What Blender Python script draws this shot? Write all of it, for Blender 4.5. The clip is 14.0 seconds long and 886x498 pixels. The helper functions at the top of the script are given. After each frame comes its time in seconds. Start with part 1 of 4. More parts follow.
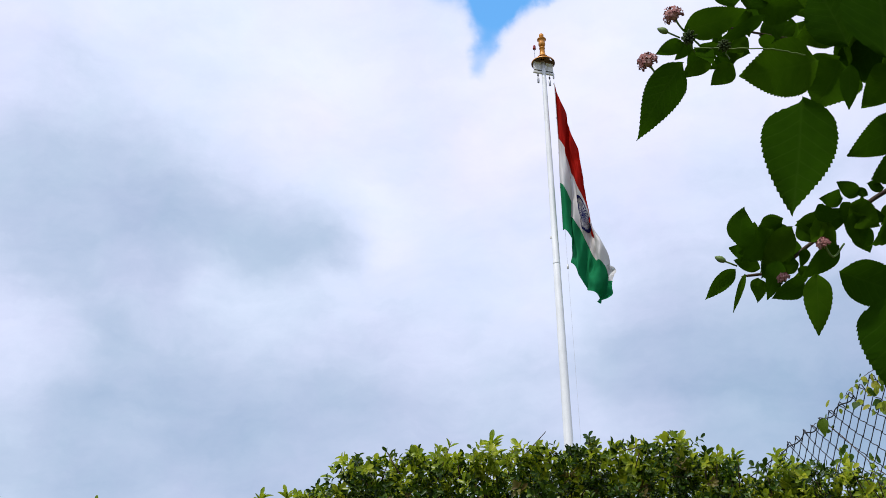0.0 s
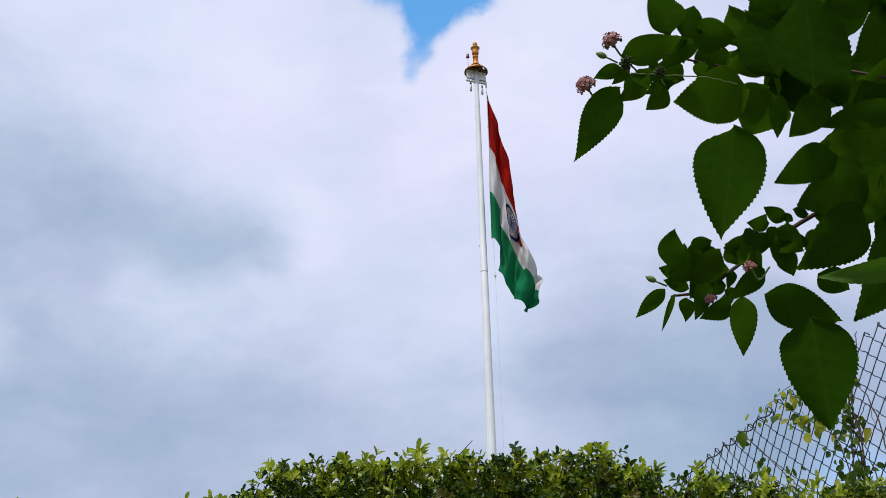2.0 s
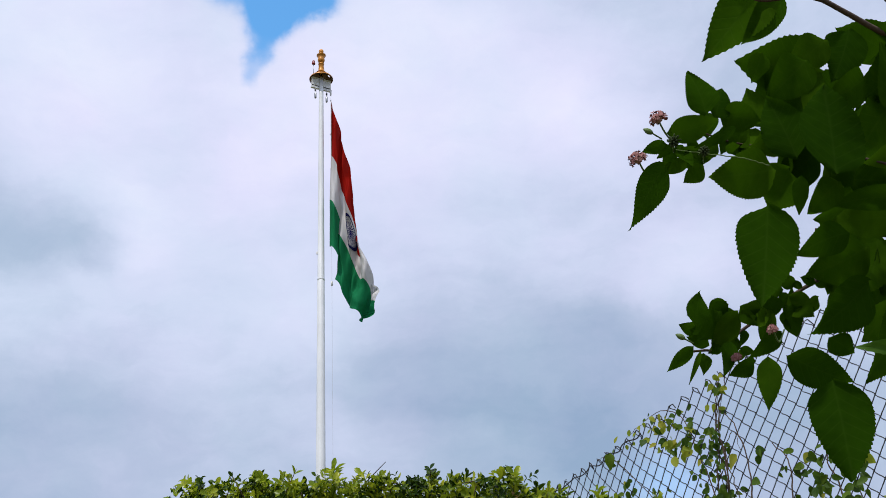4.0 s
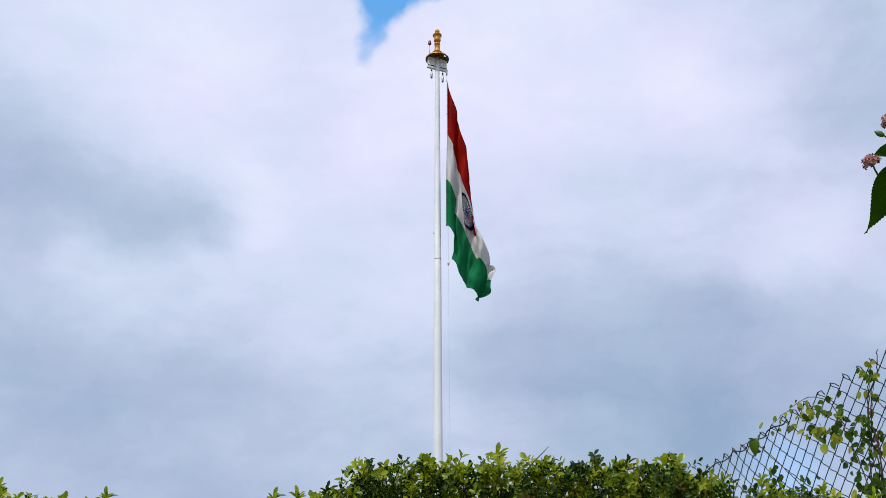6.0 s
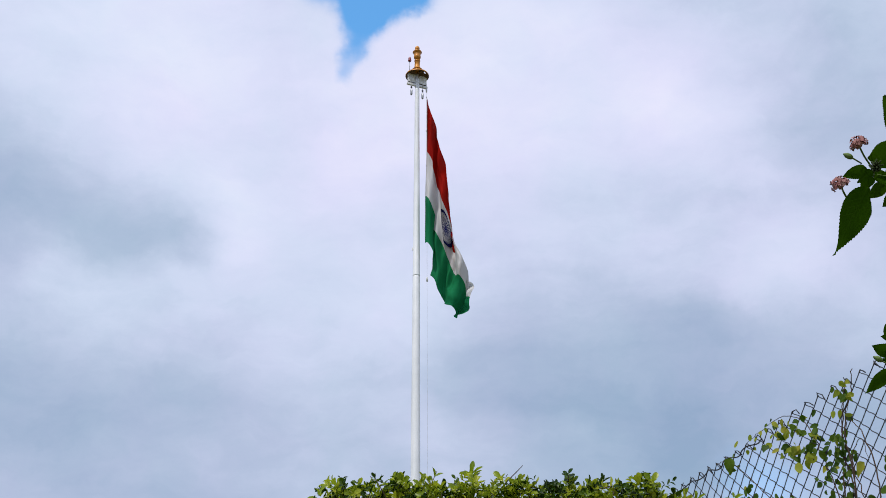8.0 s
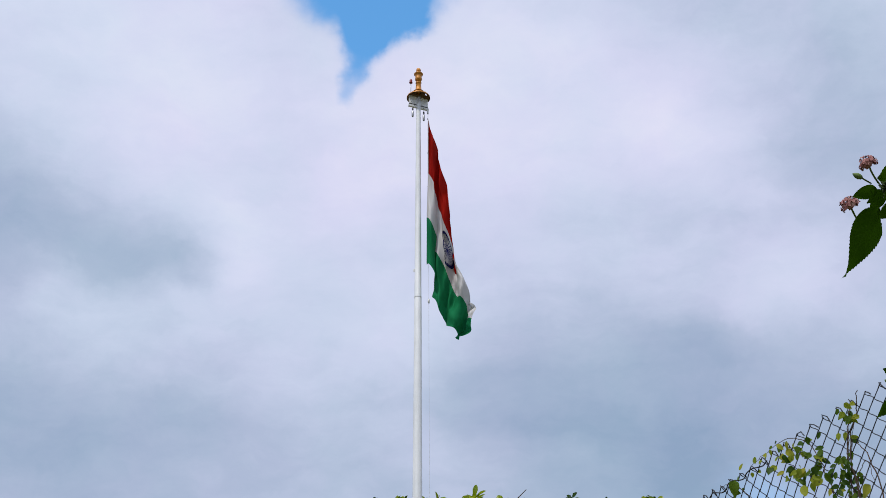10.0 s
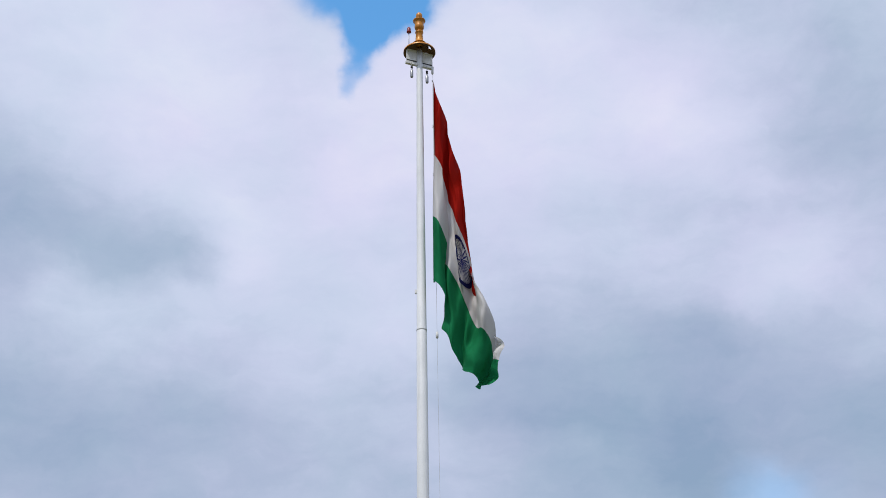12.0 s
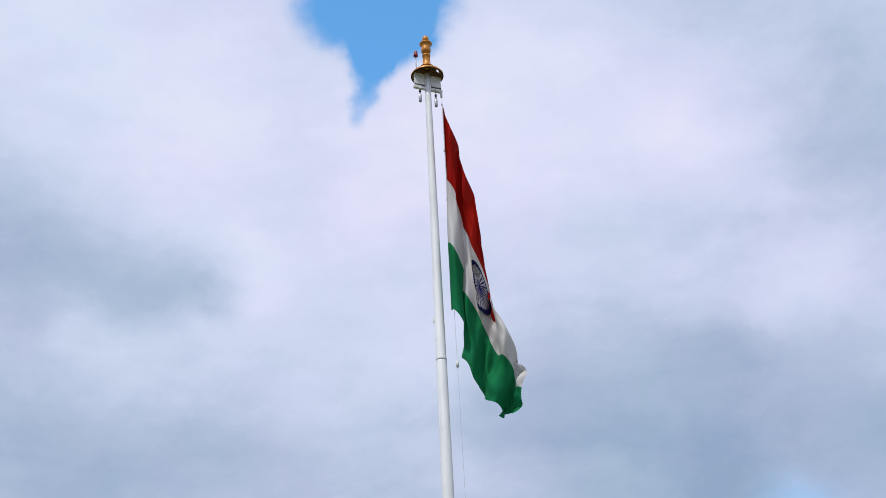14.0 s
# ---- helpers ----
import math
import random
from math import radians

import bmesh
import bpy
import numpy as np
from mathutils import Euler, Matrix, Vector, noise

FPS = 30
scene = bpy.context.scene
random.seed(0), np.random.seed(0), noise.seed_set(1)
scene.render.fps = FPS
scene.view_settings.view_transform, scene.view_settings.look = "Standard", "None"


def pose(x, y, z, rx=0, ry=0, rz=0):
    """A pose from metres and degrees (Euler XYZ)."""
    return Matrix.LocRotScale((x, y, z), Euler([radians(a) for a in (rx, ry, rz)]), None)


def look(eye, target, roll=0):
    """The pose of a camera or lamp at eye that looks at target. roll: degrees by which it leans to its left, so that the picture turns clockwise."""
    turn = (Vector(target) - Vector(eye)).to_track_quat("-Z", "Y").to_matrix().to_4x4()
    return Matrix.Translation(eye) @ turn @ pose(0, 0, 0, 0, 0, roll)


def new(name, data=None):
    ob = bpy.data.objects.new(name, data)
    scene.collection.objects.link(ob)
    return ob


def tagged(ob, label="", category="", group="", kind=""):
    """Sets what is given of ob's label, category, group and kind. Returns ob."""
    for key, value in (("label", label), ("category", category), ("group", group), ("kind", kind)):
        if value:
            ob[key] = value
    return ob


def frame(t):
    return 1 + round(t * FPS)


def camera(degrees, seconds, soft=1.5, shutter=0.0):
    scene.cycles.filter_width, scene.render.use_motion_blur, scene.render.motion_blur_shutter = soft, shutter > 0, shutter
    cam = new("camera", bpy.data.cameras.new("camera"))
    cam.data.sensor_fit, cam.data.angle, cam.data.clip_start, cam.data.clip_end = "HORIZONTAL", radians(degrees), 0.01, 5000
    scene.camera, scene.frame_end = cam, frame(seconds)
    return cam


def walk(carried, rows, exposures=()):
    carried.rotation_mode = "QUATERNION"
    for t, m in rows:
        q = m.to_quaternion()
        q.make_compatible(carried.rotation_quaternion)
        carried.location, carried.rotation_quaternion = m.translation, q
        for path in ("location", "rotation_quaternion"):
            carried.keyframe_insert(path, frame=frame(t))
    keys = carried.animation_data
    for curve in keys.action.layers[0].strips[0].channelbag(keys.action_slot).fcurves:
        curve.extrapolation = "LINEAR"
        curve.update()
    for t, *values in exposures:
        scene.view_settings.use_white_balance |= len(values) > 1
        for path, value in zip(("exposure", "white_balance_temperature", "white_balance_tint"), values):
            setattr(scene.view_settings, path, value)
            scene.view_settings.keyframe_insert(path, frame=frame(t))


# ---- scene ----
cam = camera(40, 14.0, soft=0.9)

# seconds, place, heading to the left, tilt up, roll
PATH = [
    (0.0, 0.045, -36.999, 1.598, 6.09, 28.78, -0.96),
    (0.5, 0.030, -37.013, 1.593, 7.37, 28.55, 0.28),
    (1.0, 0.037, -37.017, 1.592, 7.56, 28.67, 1.78),
    (1.5, 0.048, -37.016, 1.593, 5.85, 28.46, 0.86),
    (2.0, 0.039, -37.016, 1.596, 2.23, 28.99, -1.31),
    (2.5, 0.016, -37.026, 1.592, 0.12, 29.52, -2.28),
    (2.7, 0.000, -37.036, 1.591, -1.64, 30.36, -2.69),
    (3.4, -0.075, -37.062, 1.597, -5.20, 30.00, -3.20),
    (4.2, -0.155, -37.095, 1.602, -6.90, 28.80, -3.10),
    (4.8, -0.200, -37.114, 1.605, -5.99, 28.37, -2.55),
    (5.0, -0.220, -37.121, 1.603, -4.78, 28.40, -1.92),
    (5.5, -0.245, -37.127, 1.601, -1.10, 28.30, -0.37),
    (6.0, -0.240, -37.122, 1.603, -0.66, 28.26, -0.23),
    (6.5, -0.239, -37.123, 1.604, -0.57, 28.55, 0.03),
    (7.0, -0.234, -37.120, 1.605, -1.22, 28.70, -0.11),
    (7.5, -0.233, -37.123, 1.605, -1.62, 28.87, -0.19),
    (8.0, -0.232, -37.120, 1.607, -1.79, 29.03, -0.43),
    (8.5, -0.233, -37.122, 1.606, -1.71, 29.44, -0.50),
    (9.0, -0.233, -37.119, 1.607, -1.66, 29.64, -0.40),
    (9.7, -0.233, -37.118, 1.608, -1.68, 29.95, -0.45),
    (10.3, -0.232, -37.020, 1.670, -1.78, 30.10, -0.62),
    (10.8, -0.223, -35.550, 2.600, -1.90, 30.15, -0.75),
    (11.3, -0.204, -32.479, 4.531, -1.94, 30.04, -0.83),
    (11.5, -0.191, -30.512, 5.771, -1.91, 29.98, -0.89),
    (11.7, -0.183, -29.139, 6.637, -1.73, 29.88, -0.90),
    (12.0, -0.167, -26.615, 8.227, -1.55, 29.71, -1.06),
    (12.2, -0.165, -26.160, 8.515, -1.24, 29.22, -1.03),
    (12.5, -0.162, -25.872, 8.695, -1.03, 29.60, -0.98),
    (12.7, -0.162, -25.830, 8.722, -1.04, 30.41, -1.03),
    (13.0, -0.162, -25.798, 8.742, -1.17, 30.90, -1.10),
    (13.5, -0.162, -25.798, 8.742, -0.77, 30.96, -1.95),
    (14.0, -0.163, -25.984, 8.625, -0.75, 30.93, -3.06),
]
walk(cam, [(t, pose(x, y, z, 90 + tilt, 0, heading) @ pose(0, 0, 0, 0, 0, roll)) for t, x, y, z, heading, tilt, roll in PATH],
     [(0.0, 0.15), (0.5, 0.02), (1.0, -0.10), (1.5, -0.08), (2.5, 0.0), (5.0, 0.0), (9.0, -0.08), (11.3, -0.19), (11.6, -0.19), (12.2, -0.12), (14.0, -0.08)])

# ---- daylight: a bright overcast sky with one blue gap ----
SUN_ELEVATION, SUN_AZIMUTH = 58, -152          # degrees; azimuth from +Y towards +X
sun_data = bpy.data.lights.new("sun", "SUN")
sun_data.energy, sun_data.angle, sun_data.color = 3.1, radians(2), (1.0, 0.96, 0.89)
sun = new("sun", sun_data)
sun_way = Vector((math.sin(radians(SUN_AZIMUTH)) * math.cos(radians(SUN_ELEVATION)),
                  math.cos(radians(SUN_AZIMUTH)) * math.cos(radians(SUN_ELEVATION)), math.sin(radians(SUN_ELEVATION))))
sun.matrix_world = look(sun_way * 60, (0, 0, 0))

world = bpy.data.worlds.new("overcast_sky")
scene.world = world
world.use_nodes = True


class Nodes:
    """Short hand for building a node tree."""

    def __init__(self, tree):
        self.tree = tree
        tree.nodes.clear()

    def add(self, kind):
        return self.tree.nodes.new(kind)

    def vector(self, op):
        node = self.tree.nodes.new("ShaderNodeVectorMath")
        node.operation = op
        return node

    def link(self, a, b):
        self.tree.links.new(a, b)

    def math(self, op, a, b=None, c=None):
        node = self.tree.nodes.new("ShaderNodeMath")
        node.operation = op
        for slot, value in zip(node.inputs, (a, b, c)):
            if value is None:
                continue
            if isinstance(value, (int, float)):
                slot.default_value = value
            else:
                self.link(value, slot)
        return node.outputs[0]

    def noise(self, vector, scale, detail=4, rough=0.55):
        node = self.tree.nodes.new("ShaderNodeTexNoise")
        node.inputs["Scale"].default_value, node.inputs["Detail"].default_value = scale, detail
        node.inputs["Roughness"].default_value = rough
        if vector is not None:
            self.link(vector, node.inputs["Vector"])
        return node

    def ramp(self, fac, stops, ease=False):
        node = self.tree.nodes.new("ShaderNodeValToRGB")
        if ease:
            node.color_ramp.interpolation = "EASE"
        while len(node.color_ramp.elements) < len(stops):
            node.color_ramp.elements.new(0.5)
        for el, (at, colour) in zip(node.color_ramp.elements, stops):
            el.position = at
            el.color = (*colour, 1)
        self.link(fac, node.inputs[0])
        return node.outputs[0]

    def mix(self, fac, a, b):
        node = self.tree.nodes.new("ShaderNodeMix")
        node.data_type = "RGBA"
        for slot, value in ((node.inputs[0], fac), (node.inputs[6], a), (node.inputs[7], b)):
            if isinstance(value, (int, float)):
                slot.default_value = value
            elif isinstance(value, tuple):
                slot.default_value = (*value, 1)
            else:
                self.link(value, slot)
        return node.outputs[2]


# banks of cloud: direction, size, thickness
BRIGHT_BANKS = [
    ((0.013, 0.803, 0.596), 0.130, 0.19), ((0.123, 0.786, 0.607), 0.154, 0.14), ((0.221, 0.782, 0.583), 0.099, 0.12),
    ((-0.042, 0.842, 0.538), 0.092, 0.09), ((-0.142, 0.854, 0.501), 0.058, 0.17), ((-0.194, 0.773, 0.604), 0.168, 0.10),
    ((-0.269, 0.775, 0.571), 0.092, 0.05), ((-0.203, 0.871, 0.448), 0.130, 0.12), ((-0.078, 0.893, 0.444), 0.122, 0.10),
    ((-0.004, 0.882, 0.471), 0.092, 0.07), ((0.279, 0.847, 0.454), 0.069, 0.17), ((0.214, 0.855, 0.473), 0.069, 0.07),
    ((0.056, 0.942, 0.332), 0.069, 0.09), ((-0.409, 0.825, 0.391), 0.069, 0.12), ((-0.336, 0.730, 0.595), 0.116, 0.04),
]
DULL_BANKS = [
    ((-0.216, 0.845, 0.490), 0.084, -0.19), ((-0.164, 0.855, 0.491), 0.046, -0.14), ((-0.279, 0.833, 0.477), 0.099, -0.12),
    ((-0.303, 0.804, 0.511), 0.092, -0.07), ((0.125, 0.900, 0.418), 0.139, -0.17), ((0.192, 0.901, 0.389), 0.139, -0.16),
    ((0.070, 0.912, 0.403), 0.092, -0.10), ((0.257, 0.876, 0.408), 0.116, -0.10), ((0.324, 0.750, 0.577), 0.139, -0.13),
    ((0.361, 0.767, 0.530), 0.099, -0.09), ((0.178, 0.828, 0.531), 0.092, -0.07), ((0.116, 0.853, 0.508), 0.076, -0.06),
    ((-0.276, 0.883, 0.379), 0.130, -0.10), ((-0.171, 0.907, 0.385), 0.116, -0.07), ((-0.049, 0.924, 0.378), 0.092, -0.06),
    ((0.225, 0.919, 0.324), 0.069, -0.14), ((-0.232, 0.920, 0.314), 0.154, -0.10), ((0.317, 0.890, 0.328), 0.116, -0.07),
    ((0.105, 0.923, 0.368), 0.120, -0.09), ((-0.393, 0.769, 0.504), 0.108, -0.09), ((-0.335, 0.875, 0.350), 0.116, -0.07), ((-0.371, 0.816, 0.443), 0.092, -0.04),
]
WIDE_BANKS = [
    ((-0.368, 0.868, 0.334), 0.150, -0.12), ((-0.268, 0.904, 0.334), 0.150, 0.04), ((-0.058, 0.941, 0.334), 0.150, 0.02),
    ((0.049, 0.941, 0.334), 0.150, -0.09), ((0.156, 0.930, 0.334), 0.150, -0.08), ((0.361, 0.871, 0.334), 0.150, -0.18),
    ((-0.257, 0.869, 0.423), 0.150, 0.03), ((-0.157, 0.893, 0.423), 0.150, -0.09), ((0.150, 0.894, 0.423), 0.150, 0.11),
    ((0.347, 0.837, 0.423), 0.150, 0.10), ((-0.378, 0.774, 0.508), 0.150, -0.14), ((-0.288, 0.812, 0.508), 0.150, -0.02),
    ((0.098, 0.856, 0.508), 0.150, 0.03), ((0.194, 0.840, 0.508), 0.150, 0.04), ((-0.182, 0.788, 0.588), 0.150, 0.06),
    ((-0.092, 0.804, 0.588), 0.150, 0.08), ((0.270, 0.763, 0.588), 0.150, 0.05), ((-0.293, 0.689, 0.663), 0.150, 0.10),
    ((-0.213, 0.718, 0.663), 0.150, 0.06), ((0.206, 0.720, 0.663), 0.150, -0.11),
]
EDGE_BANKS = [
    ((-0.294, 0.822, 0.488), 0.055, -0.06), ((-0.253, 0.834, 0.490), 0.055, -0.06), ((-0.211, 0.848, 0.486), 0.050, -0.07),
    ((-0.172, 0.858, 0.484), 0.045, -0.07), ((-0.269, 0.853, 0.447), 0.050, 0.07), ((-0.224, 0.865, 0.449), 0.050, 0.07),
    ((-0.180, 0.875, 0.449), 0.050, 0.06), ((-0.132, 0.870, 0.475), 0.040, 0.05), ((0.128, 0.775, 0.619), 0.045, 0.05),
    ((0.182, 0.788, 0.588), 0.045, 0.05), ((0.235, 0.799, 0.554), 0.045, 0.05), ((0.276, 0.804, 0.526), 0.045, 0.05),
    ((0.250, 0.762, 0.597), 0.060, -0.06), ((0.298, 0.775, 0.557), 0.060, -0.07), ((0.327, 0.735, 0.593), 0.070, -0.05),
]
GAP_PATCHES = [
    ((0.000, 0.734, 0.680), 0.070, 0.95), ((-0.033, 0.737, 0.675), 0.074, 0.95), ((-0.024, 0.755, 0.655), 0.046, 0.84),
    ((-0.038, 0.769, 0.637), 0.032, 0.70), ((-0.045, 0.783, 0.620), 0.021, 0.52), ((-0.047, 0.793, 0.607), 0.015, 0.36),
    ((-0.068, 0.742, 0.666), 0.058, 0.24), ((-0.079, 0.733, 0.675), 0.058, 0.30), ((0.007, 0.758, 0.652), 0.021, 0.36),
    ((0.262, 0.917, 0.302), 0.078, 0.30), ((0.32, 0.90, 0.30), 0.08, 0.20),
]


def build_sky():
    n = Nodes(world.node_tree)
    way = n.add("ShaderNodeTexCoord").outputs["Generated"]
    # ragged cloud edges: bend the direction by noise at two sizes
    bend = way
    for scale, amount in ((6.0, 0.05), (20.0, 0.022), (60.0, 0.006)):
        swirl = n.noise(way, scale, 5, 0.6).outputs["Color"]
        off = n.vector("SUBTRACT")
        n.link(swirl, off.inputs[0])
        off.inputs[1].default_value = (0.5, 0.5, 0.5)
        add = n.vector("MULTIPLY_ADD")
        n.link(off.outputs[0], add.inputs[0])
        add.inputs[1].default_value = (amount, amount, amount)
        n.link(bend, add.inputs[2])
        bend = add.outputs[0]

    def patch(centre, radius, amount):
        far = n.vector("DISTANCE")
        n.link(bend, far.inputs[0])
        far.inputs[1].default_value = centre
        soft = n.add("ShaderNodeMapRange")
        soft.interpolation_type = "SMOOTHERSTEP"
        n.link(far.outputs["Value"], soft.inputs["Value"])
        for key, value in (("From Min", radius), ("From Max", 0.0), ("To Min", 0.0), ("To Max", amount)):
            soft.inputs[key].default_value = value
        return soft.outputs["Result"]

    thick = n.math("MULTIPLY_ADD", n.noise(bend, 3.2, 6, 0.55).outputs["Fac"], 0.75, 0.14)
    flat = n.vector("MULTIPLY")
    n.link(bend, flat.inputs[0])
    flat.inputs[1].default_value = (0.75, 1.0, 2.0)
    thick = n.math("MULTIPLY_ADD", n.noise(flat.outputs[0], 12.0, 8, 0.62).outputs["Fac"], 0.38, n.math("SUBTRACT", thick, 0.075))
    # the layer thickens and greys towards the horizon
    level = n.add("ShaderNodeSeparateXYZ")
    n.link(way, level.inputs[0])
    low = n.add("ShaderNodeMapRange")
    n.link(level.outputs["Z"], low.inputs["Value"])
    for key, value in (("From Min", 0.30), ("From Max", 0.56), ("To Min", -0.15), ("To Max", 0.02)):
        low.inputs[key].default_value = value
    thick = n.math("ADD", thick, low.outputs["Result"])
    for centre, radius, amount in BRIGHT_BANKS + DULL_BANKS + WIDE_BANKS + EDGE_BANKS:
        thick = n.math("ADD", thick, patch(centre, radius, amount))
    cloud = n.ramp(thick, [(0.14, (0.310, 0.425, 0.605)), (0.42, (0.480, 0.563, 0.750)), (0.64, (0.655, 0.71, 0.915)), (0.80, (0.745, 0.778, 0.985)), (1.02, (0.855, 0.865, 1.03))])
    # the cloud's grey drifts between lavender and blue-green
    drift = n.ramp(n.noise(bend, 5.5, 4, 0.6).outputs["Fac"], [(0.35, (0.955, 1.005, 0.985)), (0.65, (1.0, 0.975, 1.0))])
    tint = n.vector("MULTIPLY")
    n.link(cloud, tint.inputs[0])
    n.link(drift, tint.inputs[1])
    cloud = tint.outputs[0]
    gap = None
    for centre, radius, amount in GAP_PATCHES:
        g = patch(centre, radius, amount)
        gap = g if gap is None else n.math("ADD", gap, g)
    clear = n.add("ShaderNodeMapRange")
    clear.interpolation_type = "SMOOTHSTEP"
    n.link(gap, clear.inputs["Value"])
    clear.inputs["From Min"].default_value, clear.inputs["From Max"].default_value = 0.12, 0.85
    sky = n.add("ShaderNodeTexSky")
    sky.sky_type, sky.sun_disc = "NISHITA", False
    sky.altitude, sky.air_density, sky.dust_density, sky.ozone_density = 200, 1.0, 0.0, 3.0
    sky.sun_elevation, sky.sun_rotation = radians(SUN_ELEVATION), radians(SUN_AZIMUTH)
    blue = n.add("ShaderNodeBackground")
    blue.inputs["Strength"].default_value = 0.15
    deep = n.vector("MULTIPLY")
    n.link(sky.outputs[0], deep.inputs[0])
    deep.inputs[1].default_value = (1.15, 1.95, 2.1)
    n.link(deep.outputs[0], blue.inputs["Color"])
    grey = n.add("ShaderNodeBackground")
    n.link(cloud, grey.inputs["Color"])
    both = n.add("ShaderNodeMixShader")
    n.link(clear.outputs["Result"], both.inputs[0])
    n.link(grey.outputs[0], both.inputs[1])
    n.link(blue.outputs[0], both.inputs[2])
    out = n.add("ShaderNodeOutputWorld")
    n.link(both.outputs[0], out.inputs["Surface"])


build_sky()


# ---- materials ----
def material(name):
    m = bpy.data.materials.new(name)
    m.use_nodes = True
    n = Nodes(m.node_tree)
    out = n.add("ShaderNodeOutputMaterial")
    return m, n, out


def surface(name, stops, rough=0.5, metal=0.0, scale=8.0, fine=60.0, bump=0.1, depth=0.002, stain=None):
    """A solid surface with colour that varies at two sizes, and fine relief."""
    m, n, out = material(name)
    at = n.add("ShaderNodeTexCoord").outputs["Object"]
    big = n.noise(at, scale, 5).outputs["Fac"]
    small = n.noise(at, fine, 4).outputs["Fac"]
    both = n.math("MULTIPLY_ADD", small, 0.35, n.math("MULTIPLY", big, 0.65))
    colour = n.ramp(both, stops)
    if stain:
        tall = n.add("ShaderNodeMapping")
        tall.inputs["Scale"].default_value = (14, 14, 0.7)
        n.link(at, tall.inputs["Vector"])
        runs = n.ramp(n.noise(tall.outputs[0], 1.0, 5).outputs["Fac"], [(0.5, (0, 0, 0)), (0.75, (1, 1, 1))])
        colour = n.mix(n.math("MULTIPLY", runs, 0.45), colour, stain)
    p = n.add("ShaderNodeBsdfPrincipled")
    n.link(colour, p.inputs["Base Color"])
    n.link(n.math("MULTIPLY_ADD", small, 0.25, rough - 0.12), p.inputs["Roughness"])
    p.inputs["Metallic"].default_value = metal
    b = n.add("ShaderNodeBump")
    b.inputs["Strength"].default_value, b.inputs["Distance"].default_value = bump, depth
    n.link(small, b.inputs["Height"])
    n.link(b.outputs[0], p.inputs["Normal"])
    n.link(p.outputs[0], out.inputs["Surface"])
    return m


def leafy(name, stops, through_colour, through_share=0.35, rough=0.45, island=False, veins=0.0, scale=60.0, gloss=0.35, relief=0.35):
    """A leaf: glossy skin, light that comes through, colour that differs from leaf to leaf."""
    m, n, out = material(name)
    co = n.add("ShaderNodeTexCoord")
    at = co.outputs["Object"]
    if island:
        each = n.add("ShaderNodeNewGeometry").outputs["Random Per Island"]
    else:
        each = n.add("ShaderNodeObjectInfo").outputs["Random"]
    mottle = n.noise(at, scale, 5).outputs["Fac"]
    colour = n.ramp(n.math("MULTIPLY_ADD", mottle, 0.4, n.math("MULTIPLY", each, 0.65)), stops)
    height = mottle
    if veins:
        # side veins run from the midrib (u = 0.5) towards the tip
        split = n.add("ShaderNodeSeparateXYZ")
        n.link(co.outputs["UV"], split.inputs[0])
        side = n.math("ABSOLUTE", n.math("SUBTRACT", split.outputs[0], 0.5))
        along = n.math("MULTIPLY", n.math("SUBTRACT", split.outputs[1], n.math("MULTIPLY", side, 0.5)), 8.5)
        wave = n.math("ABSOLUTE", n.math("SUBTRACT", n.math("FRACT", along), 0.5))
        vein = n.ramp(wave, [(0.0, (1, 1, 1)), (0.09, (0, 0, 0))])
        rib = n.ramp(side, [(0.0, (1, 1, 1)), (0.03, (0, 0, 0))])
        lines = n.math("MAXIMUM", vein, rib)
        colour = n.mix(n.math("MULTIPLY", lines, veins), colour, (0.12, 0.19, 0.04))
        height = n.math("SUBTRACT", n.math("MULTIPLY", mottle, 0.3), lines)
    p = n.add("ShaderNodeBsdfPrincipled")
    n.link(colour, p.inputs["Base Color"])
    p.inputs["Roughness"].default_value = rough
    p.inputs["Specular IOR Level"].default_value = gloss
    b = n.add("ShaderNodeBump")
    b.inputs["Strength"].default_value, b.inputs["Distance"].default_value = relief, 0.0008
    n.link(height, b.inputs["Height"])
    n.link(b.outputs[0], p.inputs["Normal"])
    t = n.add("ShaderNodeBsdfTranslucent")
    n.link(n.mix(0.5, colour, through_colour), t.inputs["Color"])
    mixed = n.add("ShaderNodeMixShader")
    mixed.inputs[0].default_value = through_share
    n.link(p.outputs[0], mixed.inputs[1])
    n.link(t.outputs[0], mixed.inputs[2])
    n.link(mixed.outputs[0], out.inputs["Surface"])
    return m


def cloth(name, a, b):
    m, n, out = material(name)
    at = n.add("ShaderNodeTexCoord").outputs["UV"]
    colour = n.mix(n.noise(at, 5.0, 6).outputs["Fac"], a, b)
    weave = n.noise(at, 180.0, 3).outputs["Fac"]
    p = n.add("ShaderNodeBsdfPrincipled")
    n.link(colour, p.inputs["Base Color"])
    p.inputs["Roughness"].default_value = 0.72
    p.inputs["Specular IOR Level"].default_value = 0.04
    bump = n.add("ShaderNodeBump")
    bump.inputs["Strength"].default_value, bump.inputs["Distance"].default_value = 0.3, 0.02
    n.link(n.math("MULTIPLY_ADD", n.noise(at, 22.0, 5).outputs["Fac"], 1.5, weave), bump.inputs["Height"])
    n.link(bump.outputs[0], p.inputs["Normal"])
    t = n.add("ShaderNodeBsdfTranslucent")
    n.link(colour, t.inputs["Color"])
    mixed = n.add("ShaderNodeMixShader")
    mixed.inputs[0].default_value = 0.38
    n.link(p.outputs[0], mixed.inputs[1])
    n.link(t.outputs[0], mixed.inputs[2])
    n.link(mixed.outputs[0], out.inputs["Surface"])
    return m


